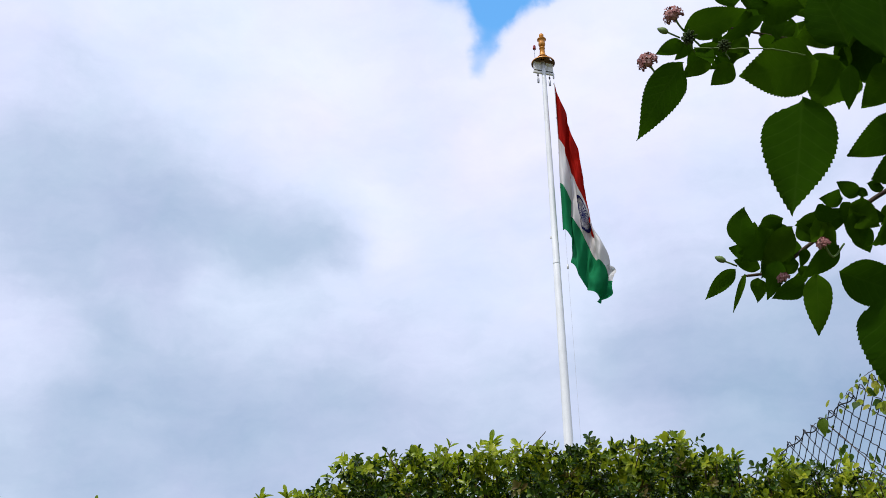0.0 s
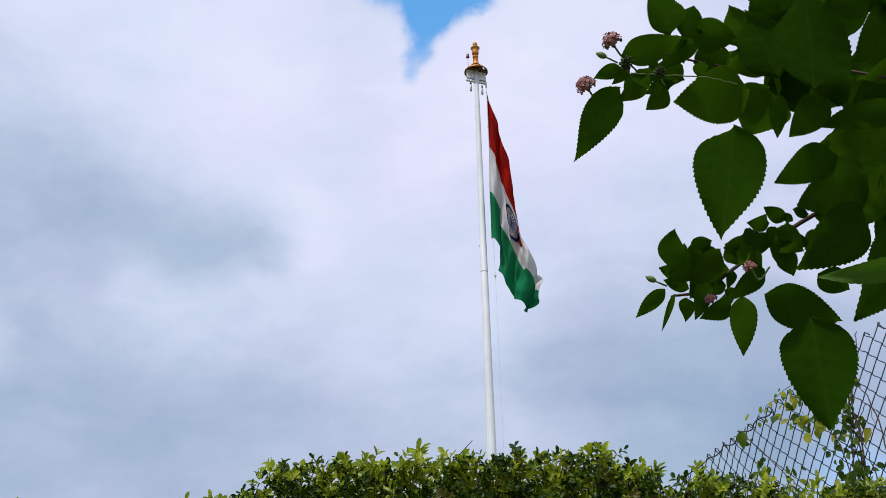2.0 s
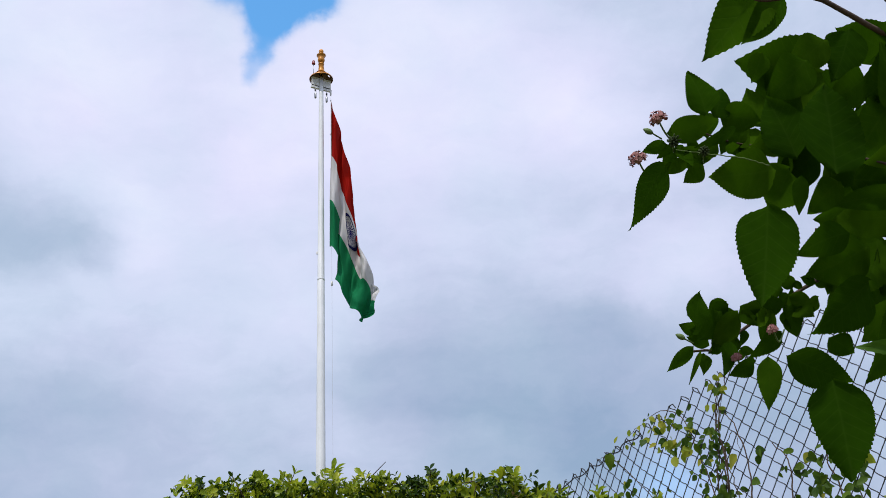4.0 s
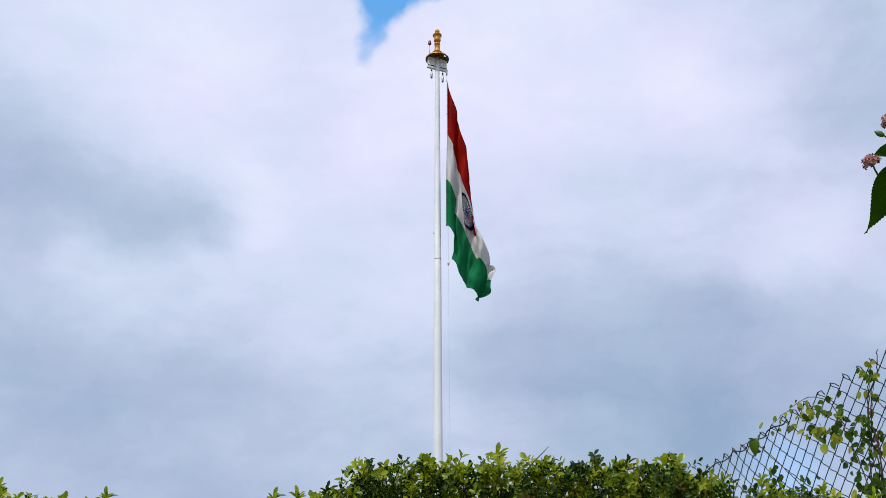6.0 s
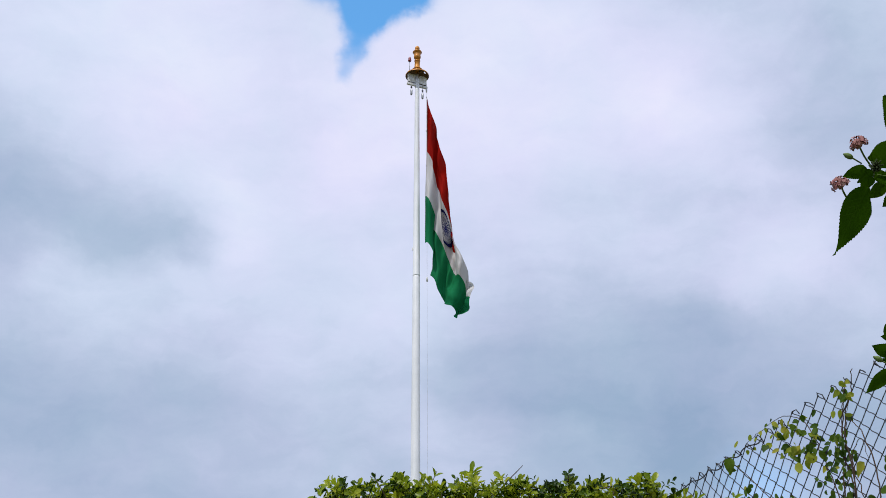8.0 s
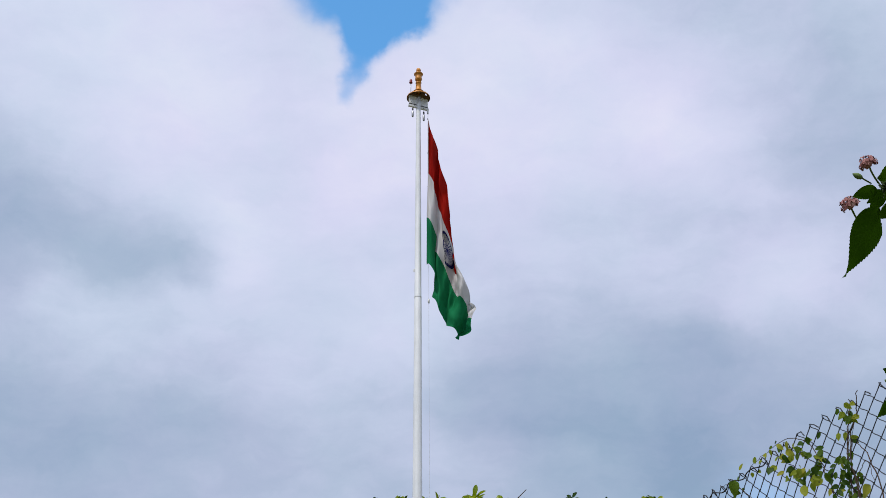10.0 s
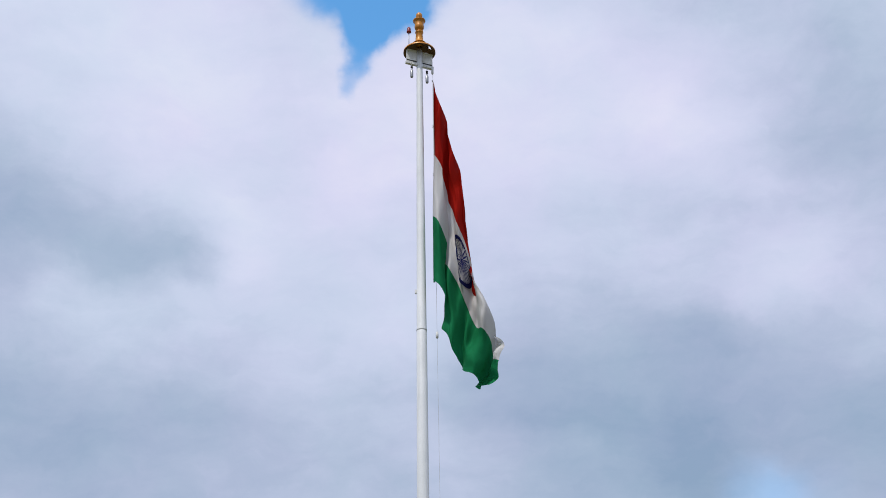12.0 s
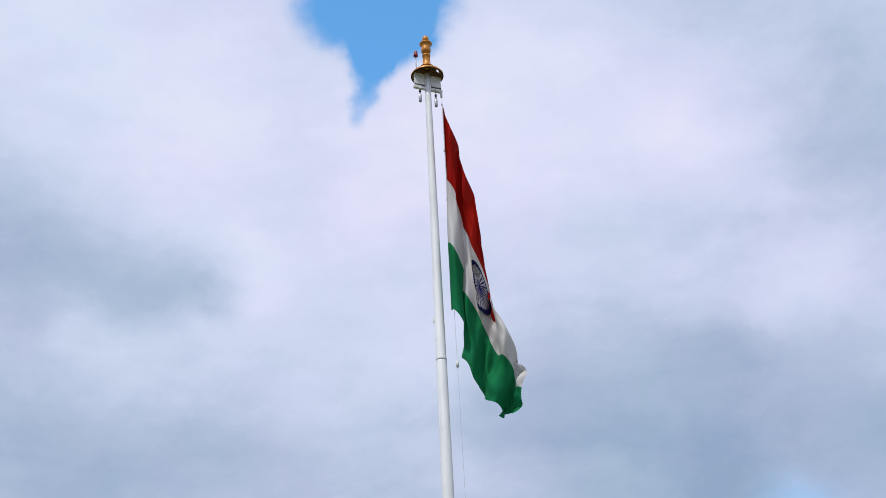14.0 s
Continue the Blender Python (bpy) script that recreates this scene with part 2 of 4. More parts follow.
WHITE_PAINT = surface("white_pole_paint", [(0.3, (0.66, 0.69, 0.72)), (0.6, (0.79, 0.81, 0.84))], 0.42, 0.0, 1.2, 30, 0.08, 0.002, (0.56, 0.57, 0.58))
HEAD_PAINT = surface("white_plate_paint", [(0.3, (0.55, 0.56, 0.56)), (0.6, (0.74, 0.75, 0.75))], 0.45, 0.0, 5, 40, 0.1, 0.002, (0.42, 0.41, 0.38))
GOLD = surface("golden_paint", [(0.3, (0.40, 0.145, 0.006)), (0.6, (0.56, 0.225, 0.010))], 0.44, 0.15, 6, 50, 0.15, 0.003, (0.22, 0.10, 0.03))
BROWN_UNDER = surface("weathered_brown_underside", [(0.3, (0.10, 0.05, 0.025)), (0.65, (0.20, 0.11, 0.05))], 0.6, 0.1, 5, 40, 0.3, 0.004)
STEEL = surface("grey_steel", [(0.3, (0.24, 0.25, 0.26)), (0.7, (0.40, 0.41, 0.42))], 0.42, 0.7, 14, 90, 0.15, 0.001)
DARK_STEEL = surface("dark_slot_steel", [(0.3, (0.03, 0.03, 0.03)), (0.7, (0.07, 0.07, 0.07))], 0.6, 0.3, 14, 90)
RED_GLASS = surface("red_lamp_glass", [(0.3, (0.16, 0.008, 0.012)), (0.7, (0.26, 0.012, 0.018))], 0.3, 0.0, 30, 90, 0.05)
ROPE = surface("pale_rope", [(0.3, (0.44, 0.46, 0.50)), (0.7, (0.56, 0.58, 0.62))], 0.8, 0.0, 30, 200, 0.4)
# galvanised wire darkened to near black: its backlit silhouette is put into the colour
WIRE = surface("weathered_galvanised_wire_silhouette", [(0.3, (0.016, 0.018, 0.024)), (0.65, (0.042, 0.045, 0.055))], 0.6, 0.3, 9, 120, 0.3, 0.0006, (0.034, 0.026, 0.022))
BARK = surface("brown_twig_bark", [(0.3, (0.030, 0.017, 0.010)), (0.65, (0.085, 0.05, 0.03))], 0.8, 0.0, 40, 220, 0.6, 0.001)
GREEN_STEM = surface("green_stem", [(0.3, (0.05, 0.10, 0.012)), (0.65, (0.11, 0.18, 0.03))], 0.6, 0.0, 40, 220, 0.3, 0.0005)
BUD = surface("green_flower_bud", [(0.3, (0.012, 0.026, 0.002)), (0.65, (0.032, 0.058, 0.003))], 0.9, 0.0, 60, 260, 0.3, 0.0005)
SOIL = surface("dry_grass_and_soil", [(0.3, (0.07, 0.085, 0.03)), (0.5, (0.11, 0.11, 0.05)), (0.7, (0.19, 0.15, 0.09))], 0.95, 0.0, 0.35, 14, 0.8, 0.03)
LANTANA = leafy("lantana_leaf", [(0.15, (0.012, 0.036, 0.002)), (0.55, (0.022, 0.060, 0.002)), (0.9, (0.044, 0.098, 0.004))], (0.055, 0.150, 0.001), 0.32, 0.75, False, 0.06, 90, 0.0, 0.15)
# same leaf as lantana_leaf, with sunlight put into a paler colour
SUNLIT_LANTANA = leafy("sunlit_lantana_leaf", [(0.15, (0.03, 0.085, 0.006)), (0.55, (0.05, 0.12, 0.008)), (0.9, (0.075, 0.16, 0.012))], (0.08, 0.22, 0.008), 0.30, 0.6, False, 0.12, 90, 0.2)
HEDGE_LEAF = leafy("hedge_leaf", [(0.1, (0.007, 0.022, 0.002)), (0.5, (0.022, 0.058, 0.004)), (0.85, (0.085, 0.138, 0.009))], (0.11, 0.21, 0.005), 0.20, 0.40, True, 0.0, 120, 0.22)
OLD_LEAF = leafy("old_hedge_leaf", [(0.1, (0.07, 0.055, 0.012)), (0.5, (0.12, 0.09, 0.02)), (0.9, (0.16, 0.15, 0.025))], (0.2, 0.17, 0.02), 0.3, 0.5, True, 0.0, 120)
LIME_LEAF = leafy("young_hedge_leaf", [(0.1, (0.13, 0.21, 0.012)), (0.55, (0.27, 0.345, 0.017)), (0.9, (0.45, 0.46, 0.03))], (0.36, 0.46, 0.025), 0.42, 0.34, True, 0.0, 120)
VINE_LEAF = leafy("vine_leaf", [(0.1, (0.015, 0.042, 0.005)), (0.5, (0.036, 0.085, 0.007)), (0.9, (0.10, 0.165, 0.012))], (0.14, 0.24, 0.012), 0.32, 0.5, False, 0.2, 60, 0.15)
YELLOW_LEAF = leafy("yellowing_vine_leaf", [(0.1, (0.13, 0.20, 0.016)), (0.5, (0.26, 0.31, 0.025)), (0.9, (0.38, 0.34, 0.05))], (0.42, 0.48, 0.03), 0.45, 0.5, False, 0.2, 60, 0.15)
PETAL = surface("pink_petal", [(0.3, (0.17, 0.05, 0.05)), (0.5, (0.32, 0.13, 0.12)), (0.7, (0.46, 0.30, 0.27))], 0.75, 0.0, 190, 300, 0.2, 0.0004)
SAFFRON = cloth("saffron_cloth", (0.26, 0.004, 0.005), (0.40, 0.014, 0.005))
WHITE_CLOTH = cloth("white_cloth", (0.60, 0.59, 0.60), (0.74, 0.73, 0.73))
GREEN_CLOTH = cloth("green_cloth", (0.008, 0.165, 0.062), (0.018, 0.245, 0.098))
NAVY = cloth("navy_cloth", (0.012, 0.014, 0.075), (0.02, 0.022, 0.11))


# ---- building helpers ----
def thing(name, place, label, category, group="", kind=""):
    ob = new(name)
    ob.location = place
    ob.empty_display_size = 0.2
    return tagged(ob, label, category, group, kind)


def mesh_of(name, verts, faces, mats, indices=None, uvs=None, smooth=True):
    me = bpy.data.meshes.new(name)
    me.from_pydata([tuple(v) for v in verts], [], faces)
    for mat in mats:
        me.materials.append(mat)
    if indices is not None:
        me.polygons.foreach_set("material_index", indices)
    if smooth:
        me.polygons.foreach_set("use_smooth", [True] * len(faces))
    if uvs is not None:
        layer = me.uv_layers.new(name="UVMap")
        loops = np.empty(len(me.loops), dtype=np.int32)
        me.loops.foreach_get("vertex_index", loops)
        layer.data.foreach_set("uv", np.asarray(uvs, dtype=np.float32)[loops].ravel())
    me.update()
    return me


def part(name, bm, mat, parent, label="", at=None):
    """Links a bmesh (or a ready mesh) as one object under a thing or a part; its coordinates are the world's unless at is given."""
    if isinstance(bm, bpy.types.Mesh):
        me = bm
    else:
        me = bpy.data.meshes.new(name)
        bm.normal_update()
        bm.to_mesh(me)
        bm.free()
        me.materials.append(mat)
    ob = new(name, me)
    ob.parent = parent
    base = parent.matrix_basis.copy() if parent.parent is None else parent.parent.matrix_basis @ parent.matrix_basis
    ob.matrix_basis = base.inverted() @ (at if at is not None else Matrix())
    return tagged(ob, label)


def shade(bm):
    for f in bm.faces:
        f.smooth = True
    return bm


def lathe(profile, segments=28, centre=(0, 0, 0), holes=()):
    """A turned solid from (radius, height) pairs."""
    bm = bmesh.new()
    rings = []
    for r, z in profile:
        if r < 1e-6:
            rings.append([bm.verts.new((centre[0], centre[1], centre[2] + z))])
        else:
            rings.append([bm.verts.new((centre[0] + r * math.cos(2 * math.pi * k / segments), centre[1] + r * math.sin(2 * math.pi * k / segments), centre[2] + z)) for k in range(segments)])
    for i, (a, b) in enumerate(zip(rings, rings[1:])):
        for k in range(segments):
            if (i, k) in holes:
                continue
            j = (k + 1) % segments
            if len(a) == 1 and len(b) > 1:
                bm.faces.new((a[0], b[j], b[k]))
            elif len(b) == 1 and len(a) > 1:
                bm.faces.new((a[k], a[j], b[0]))
            elif len(a) > 1:
                bm.faces.new((a[k], a[j], b[j], b[k]))
    bmesh.ops.recalc_face_normals(bm, faces=bm.faces)
    return shade(bm)


def tube(points, radii, sides=6, bm=None):
    """A round bar along points, with a radius for each (or one for all)."""
    bm = bm or bmesh.new()
    pts = [Vector(p) for p in points]
    if isinstance(radii, (int, float)):
        radii = [radii] * len(pts)
    last = None
    for i, p in enumerate(pts):
        way = (pts[min(i + 1, len(pts) - 1)] - pts[max(i - 1, 0)]).normalized()
        side = way.cross(Vector((0.31, 0.27, 0.91))).normalized()
        up = way.cross(side)
        ring = [bm.verts.new(p + radii[i] * (math.cos(2 * math.pi * k / sides) * side + math.sin(2 * math.pi * k / sides) * up)) for k in range(sides)]
        if last:
            for k in range(sides):
                bm.faces.new((last[k], last[(k + 1) % sides], ring[(k + 1) % sides], ring[k]))
        else:
            bm.faces.new(ring[::-1])
        last = ring
    bm.faces.new(last)
    return shade(bm)


def box(size, m, bevel=0.006):
    made = bmesh.new()
    bmesh.ops.create_cube(made, size=1.0, matrix=Matrix.Diagonal((*size, 1)))
    if bevel:
        bmesh.ops.bevel(made, geom=made.edges, offset=bevel, segments=2, affect="EDGES", profile=0.7)
    made.transform(m)
    return made


def smooth_line(points, steps=6):
    """A curve through points (Catmull-Rom)."""
    pts = [Vector(p) for p in points]
    pts = [2 * pts[0] - pts[1]] + pts + [2 * pts[-1] - pts[-2]]
    out = []
    for i in range(1, len(pts) - 2):
        a, b, c, d = pts[i - 1:i + 3]
        for k in range(steps):
            t = k / steps
            out.append(0.5 * (2 * b + (c - a) * t + (2 * a - 5 * b + 4 * c - d) * t * t + (3 * b - a - 3 * c + d) * t ** 3))
    return out + [pts[-2]]


# ---- ground ----
def build_ground():
    verts, faces, n = [], [], 60
    span = [math.copysign(abs(k / n * 2 - 1) ** 3 * 2400, k / n * 2 - 1) for k in range(n + 1)]
    for y in span:
        for x in span:
            near = max(0.0, 1 - math.hypot(x, y) / 300)
            verts.append((x, y - 36, 0.05 * near * noise.noise((x * 0.3, y * 0.3, 0))))
    for j in range(n):
        for i in range(n):
            k = j * (n + 1) + i
            faces.append((k, k + 1, k + n + 2, k + n + 1))
    ob = new("ground", mesh_of("ground", verts, faces, [SOIL]))
    tagged(ob, "rough ground of dry grass and soil", "ground", kind="structure")


build_ground()


# ---- the flagpole ----
def build_flagpole():
    pole = thing("flagpole", (0, 0, 0), "tall white tapered steel flagpole with a golden finial", "flagpole")
    # the mast in two sections that meet in a joint
    part("mast_section", lathe([(0.0, -0.4), (0.235, -0.4), (0.190, 6), (0.163, 12), (0.136, 18), (0.126, 21.10), (0.120, 21.13), (0.0, 21.13)], 32), WHITE_PAINT, pole)
    part("mast_section", lathe([(0.0, 21.13), (0.127, 21.131), (0.129, 21.16), (0.121, 21.20), (0.104, 25), (0.084, 29.0), (0.082, 29.74), (0.0, 29.76)], 32), WHITE_PAINT, pole)
    head = 29.72
    turn = pose(0, 0, 0, 0, 0, 22)
    # the roof-like dish: open to the sky in two places, brown below
    seg = 36
    holes = {(2, k % seg) for k in (-3, -2, -1, 16)}
    part("dish", lathe([(0.10, 0.27), (0.16, 0.20), (0.26, 0.12), (0.34, 0.07), (0.42, 0.02), (0.445, -0.01), (0.445, -0.045)], seg, (0, 0, head), holes), GOLD, pole, "golden flared dish with openings")
    part("dish_lining", lathe([(0.09, 0.20), (0.16, 0.16), (0.26, 0.09), (0.33, 0.05), (0.41, 0.0), (0.44, -0.046)], seg, (0, 0, head - 0.004), holes), BROWN_UNDER, pole, "weathered brown underside of the dish")
    part("finial", lathe([(0.0, 0.24), (0.205, 0.25), (0.155, 0.30), (0.120, 0.36), (0.108, 0.42), (0.092, 0.650), (0.113, 0.666), (0.114, 0.695), (0.062, 0.712), (0.048, 0.735),
                          (0.060, 0.755), (0.108, 0.79), (0.131, 0.84), (0.132, 0.90), (0.121, 0.96), (0.128, 1.02), (0.146, 1.06), (0.172, 1.083), (0.176, 1.108), (0.150, 1.132), (0.072, 1.15),
                          (0.052, 1.166), (0.060, 1.186), (0.082, 1.22), (0.091, 1.28), (0.083, 1.335), (0.057, 1.37), (0.022, 1.392), (0.0, 1.397)], 30, (0, 0, head)), GOLD, pole, "golden turned vase-shaped finial")
    # plate and crossbar below the dish
    for side in (-1, 1):
        part("plate", box((0.30, 0.05, 0.34), pose(0, 0, head) @ turn @ pose(side * 0.232, 0, -0.20)), HEAD_PAINT, pole, "white steel side plate")
        part("slot", box((0.29, 0.046, 0.055), pose(0, 0, head) @ turn @ pose(side * 0.232, 0, -0.400), 0.003), DARK_STEEL, pole, "dark slot below the plate")
        part("rim_strip", box((0.30, 0.09, 0.03), pose(0, 0, head) @ turn @ pose(side * 0.232, 0, -0.035), 0.004), HEAD_PAINT, pole)
        part("crossbar", box((0.34, 0.085, 0.085), pose(0, 0, head) @ turn @ pose(side * 0.24, 0, -0.472), 0.012), HEAD_PAINT, pole)
    # warning lamp and lightning rod on the dish
    lamp = turn @ Vector((-0.32, -0.02, 0))
    rod = part("lamp_rod", tube([(lamp.x, lamp.y, head + 0.05), (lamp.x, lamp.y, head + 0.62)], 0.011, 8), STEEL, pole)
    part("warning_lamp", lathe([(0.0, 0.575), (0.064, 0.58), (0.068, 0.595), (0.050, 0.607), (0.055, 0.64), (0.052, 0.70), (0.036, 0.745), (0.0, 0.76)], 18, (lamp.x, lamp.y, head)), RED_GLASS, rod, "red glass warning lamp")
    spike = turn @ Vector((0.29, 0.03, 0))
    part("lightning_rod", tube([(spike.x, spike.y, head + 0.05), (spike.x, spike.y, head + 0.42)], [0.008, 0.003], 6), STEEL, pole)
    # hanging counterweights
    for x, drop in ((-0.26, 0.68), (0.19, 0.74)):
        at = turn @ Vector((x, -0.07, 0))
        hook = part("hook", tube(smooth_line([(at.x, at.y, head - 0.48), (at.x, at.y, head - drop), (at.x + 0.025, at.y, head - drop - 0.035), (at.x, at.y, head - drop - 0.07), (at.x - 0.02, at.y, head - drop - 0.04)], 4), 0.008, 6), STEEL, pole)
        part("pulley", lathe([(0.0, -0.03), (0.035, -0.03), (0.026, 0.0), (0.035, 0.03), (0.0, 0.03)], 16, (at.x, at.y, head - drop + 0.03)), DARK_STEEL, hook)
        part("counterweight", lathe([(0.0, -0.36), (0.030, -0.355), (0.042, -0.33), (0.042, -0.14), (0.030, -0.11), (0.012, -0.095), (0.0, -0.06)], 18, (at.x, at.y, head - drop + 0.02)), STEEL, hook, "grey steel counterweight")
    end = turn @ Vector((0.375, -0.02, 0))
    part("rope_clamp", lathe([(0.0, -0.68), (0.026, -0.68), (0.032, -0.66), (0.032, -0.52), (0.022, -0.49), (0.0, -0.48)], 14, (end.x, end.y, head)), HEAD_PAINT, pole)
    # cleat box low on the joint
    part("cleat", box((0.05, 0.04, 0.10), pose(-0.135, -0.02, 22.2)), HEAD_PAINT, pole)
    # halyard from the clamp down to the foot of the pole
    rope = [(end.x, end.y, head - 0.66), (end.x + 0.01, end.y, 28.4), (end.x + 0.02, end.y, 21.0), (end.x + 0.03, end.y, 14.0), (end.x, end.y, 6.0), (end.x - 0.08, end.y, 0.0)]
    part("halyard", tube(smooth_line(rope, 5), 0.0038, 5), ROPE, pole, "thin pale halyard rope")
    part("rope_toggle", lathe([(0.0, -0.09), (0.03, -0.08), (0.035, 0.0), (0.03, 0.08), (0.0, 0.09)], 12, (end.x + 0.02, end.y, 21.08)), HEAD_PAINT, pole)
    return end


ROPE_FOOT = build_flagpole()


# ---- the flag ----
FLAG_TOP, FLAG_HOIST, FLAG_FLY = 28.76, 6.1, 9.15


def ease(a, b, x):
    t = min(1.0, max(0.0, (x - a) / (b - a)))
    return t * t * (3 - 2 * t)


def between(stops, v):
    """A smooth value through evenly spaced stops."""
    k = min(len(stops) - 2, int(v * (len(stops) - 1)))
    return stops[k] + (stops[k + 1] - stops[k]) * (v * (len(stops) - 1) - k)


def flag_at(u, v):
    """The place of the cloth u of the way from the rope to the fly, v of the way down the hoist: it hangs slack, in deep folds."""
    spread = 0.16 * ease(0.0, 0.34, u) + 0.25 * u + 0.43 * ease(0.24, 0.76, u) + 0.16 * ease(0.70, 1.0, u)
    reach = between((1.20, 1.32, 1.48, 1.60, 1.58, 1.44, 1.22), v)
    fall = between((6.1, 5.85, 5.5, 5.0, 4.4, 3.7, 2.9), v)
    # the top edge swings out early, the lower edge drops before it swings out
    x = ROPE_FOOT.x + 0.015 + reach * spread ** (0.90 + 0.75 * v) + 0.10 * v * v * math.sin(math.pi * min(1, u * 1.6))
    z = FLAG_TOP - FLAG_HOIST * v - fall * (0.2 * u + 0.8 * spread ** (1 - 0.22 * v)) - 0.45 * ease(0.5, 1.0, v) * math.sin(math.pi * spread)
    # the upper fly corner is tucked in behind the white band
    tuck = ease(0.52, 1.0, u) * (1 - ease(0.10, 0.48, v))
    x -= 0.75 * tuck
    # deep folds near the rope and the fly, a flatter middle; they open downwards from the top corner
    calm = 1 - 0.75 * ease(0.30, 0.42, u) * (1 - ease(0.60, 0.74, u))
    deep = (0.10 + 0.42 * v) * calm * ease(0.0, 0.08, u)
    wave = 2 * math.pi * (3.4 * u + 0.25 * v)
    y = ROPE_FOOT.y - 0.05 + deep * math.sin(wave + 0.6) + 0.5 * spread * (v - 0.3) + 0.9 * tuck
    x += 0.24 * deep * math.sin(wave + 2.1)
    # slanting creases and a wavy lower edge
    crease = ease(0.02, 0.25, u) * (0.045 * math.sin(30 * u - 9 * v) + 0.026 * math.sin(56 * u + 12 * v) + 0.10 * noise.noise((u * 7, v * 5, 3)) + 0.04 * noise.noise((u * 20, v * 11, 8)))
    z += ease(0.55, 1.0, v) * ease(0.1, 0.5, u) * (0.10 * math.sin(21 * u + 2 * v) + 0.12 * noise.noise((u * 4, v * 2, 9)))
    x += ease(0.8, 1.0, u) * (0.07 * math.sin(16 * v) + 0.12 * noise.noise((u, v * 5, 6)))
    return Vector((x + crease * 0.7, y + crease * 1.9, z))


def build_flag():
    flag = thing("flag", (ROPE_FOOT.x, ROPE_FOOT.y, FLAG_TOP), "large slack flag of saffron, white and green cloth", "flag")
    nu, nv = 150, 30
    for name, mat, lo, hi in (("saffron_band", SAFFRON, 0.0, 1 / 3), ("white_band", WHITE_CLOTH, 1 / 3, 2 / 3), ("green_band", GREEN_CLOTH, 2 / 3, 1.0)):
        verts, faces, uvs = [], [], []
        for j in range(nv + 1):
            for i in range(nu + 1):
                u, v = i / nu, lo + (hi - lo) * j / nv
                verts.append(flag_at(u, v))
                uvs.append((u * 1.5, v))
        for j in range(nv):
            for i in range(nu):
                k = j * (nu + 1) + i
                faces.append((k, k + 1, k + nu + 2, k + nu + 1))
        part(name, mesh_of(name, verts, faces, [mat], uvs=uvs), mat, flag)
    # the navy wheel in the middle of the white band, printed on both sides
    size = 0.68 / FLAG_HOIST

    def on_cloth(r, a, lift):
        u, v = 0.5 + r * size * math.cos(a) * FLAG_HOIST / FLAG_FLY, 0.5 + r * size * math.sin(a)
        p = flag_at(u, v)
        du, dv = flag_at(u + 0.002, v) - p, flag_at(u, v + 0.002) - p
        return p + du.cross(dv).normalized() * lift

    for lift in (-0.035, 0.035):
        verts, faces = [], []

        def strip(rows):
            start = len(verts)
            for row in rows:
                verts.extend(row)
            w = len(rows[0])
            for j in range(len(rows) - 1):
                for i in range(w - 1):
                    k = start + j * w + i
                    faces.append((k, k + 1, k + w + 1, k + w))

        strip([[on_cloth(r, 2 * math.pi * k / 96, lift) for r in (0.86, 0.93, 1.0)] for k in range(97)])
        strip([[on_cloth(r, 2 * math.pi * k / 24, lift) for r in (0.02, 0.11, 0.20)] for k in range(25)])
        for s in range(24):
            a = 2 * math.pi * s / 24
            strip([[on_cloth(r, a - w / max(r, 0.1), lift), on_cloth(r, a + w / max(r, 0.1), lift)] for r, w in ((0.15, 0.016), (0.22, 0.021), (0.3, 0.026), (0.4, 0.031), (0.5, 0.034), (0.6, 0.031), (0.7, 0.026), (0.8, 0.020), (0.88, 0.014))])
            b = a + math.pi / 24
            strip([[on_cloth(r, b - w, lift), on_cloth(r, b + w, lift)] for r, w in ((0.80, 0.01), (0.84, 0.04), (0.88, 0.045))])
        part("wheel_emblem", mesh_of("wheel_emblem", verts, faces, [NAVY]), NAVY, flag, "navy blue wheel with spokes")
    # hem along the rope
    hem = [flag_at(0.0, k / 40) + Vector((-0.005, 0, 0)) for k in range(41)]
    part("hoist_hem", tube(hem, 0.013, 6), WHITE_CLOTH, flag, "white hem along the rope")
    for k in (0, 10, 20, 30, 40):
        part("rope_clip", tube([hem[k] + Vector((-0.03, 0, 0.03)), hem[k] + Vector((0.0, -0.01, 0)), hem[k] + Vector((-0.03, 0, -0.03))], 0.012, 5), STEEL, flag)


build_flag()


# ---- the chain-link fence ----
FENCE_START, FENCE_WAY = Vector((0.807, -32.98, 0)), Vector((0.3292, -0.9443, 0))
FENCE_OUT = Vector((-0.9443, -0.3292, 0))     # towards the side the camera stands on
FENCE_TOP, CELL = 2.99, 0.064


def fence_at(s, z, out=0.0):
    """A place on the slack mesh, s metres along the fence."""
    sag = 0.012 * noise.noise((s * 2.1, z * 1.3, 1)) + 0.005 * noise.noise((s * 9, z * 8, 4))
    lift = 0.010 * noise.noise((s * 3.0, z * 1.1, 7)) + 0.004 * noise.noise((s * 11, z * 9, 2))
    bulge = 0.03 * noise.noise((s * 1.2, z * 0.9, 5))
    return FENCE_START + FENCE_WAY * (s + sag) + FENCE_OUT * (out + bulge) + Vector((0, 0, z * (1 + 0.0052 * s) + 0.006 + 0.022 * ease(0.35, 0.80, s) + lift))


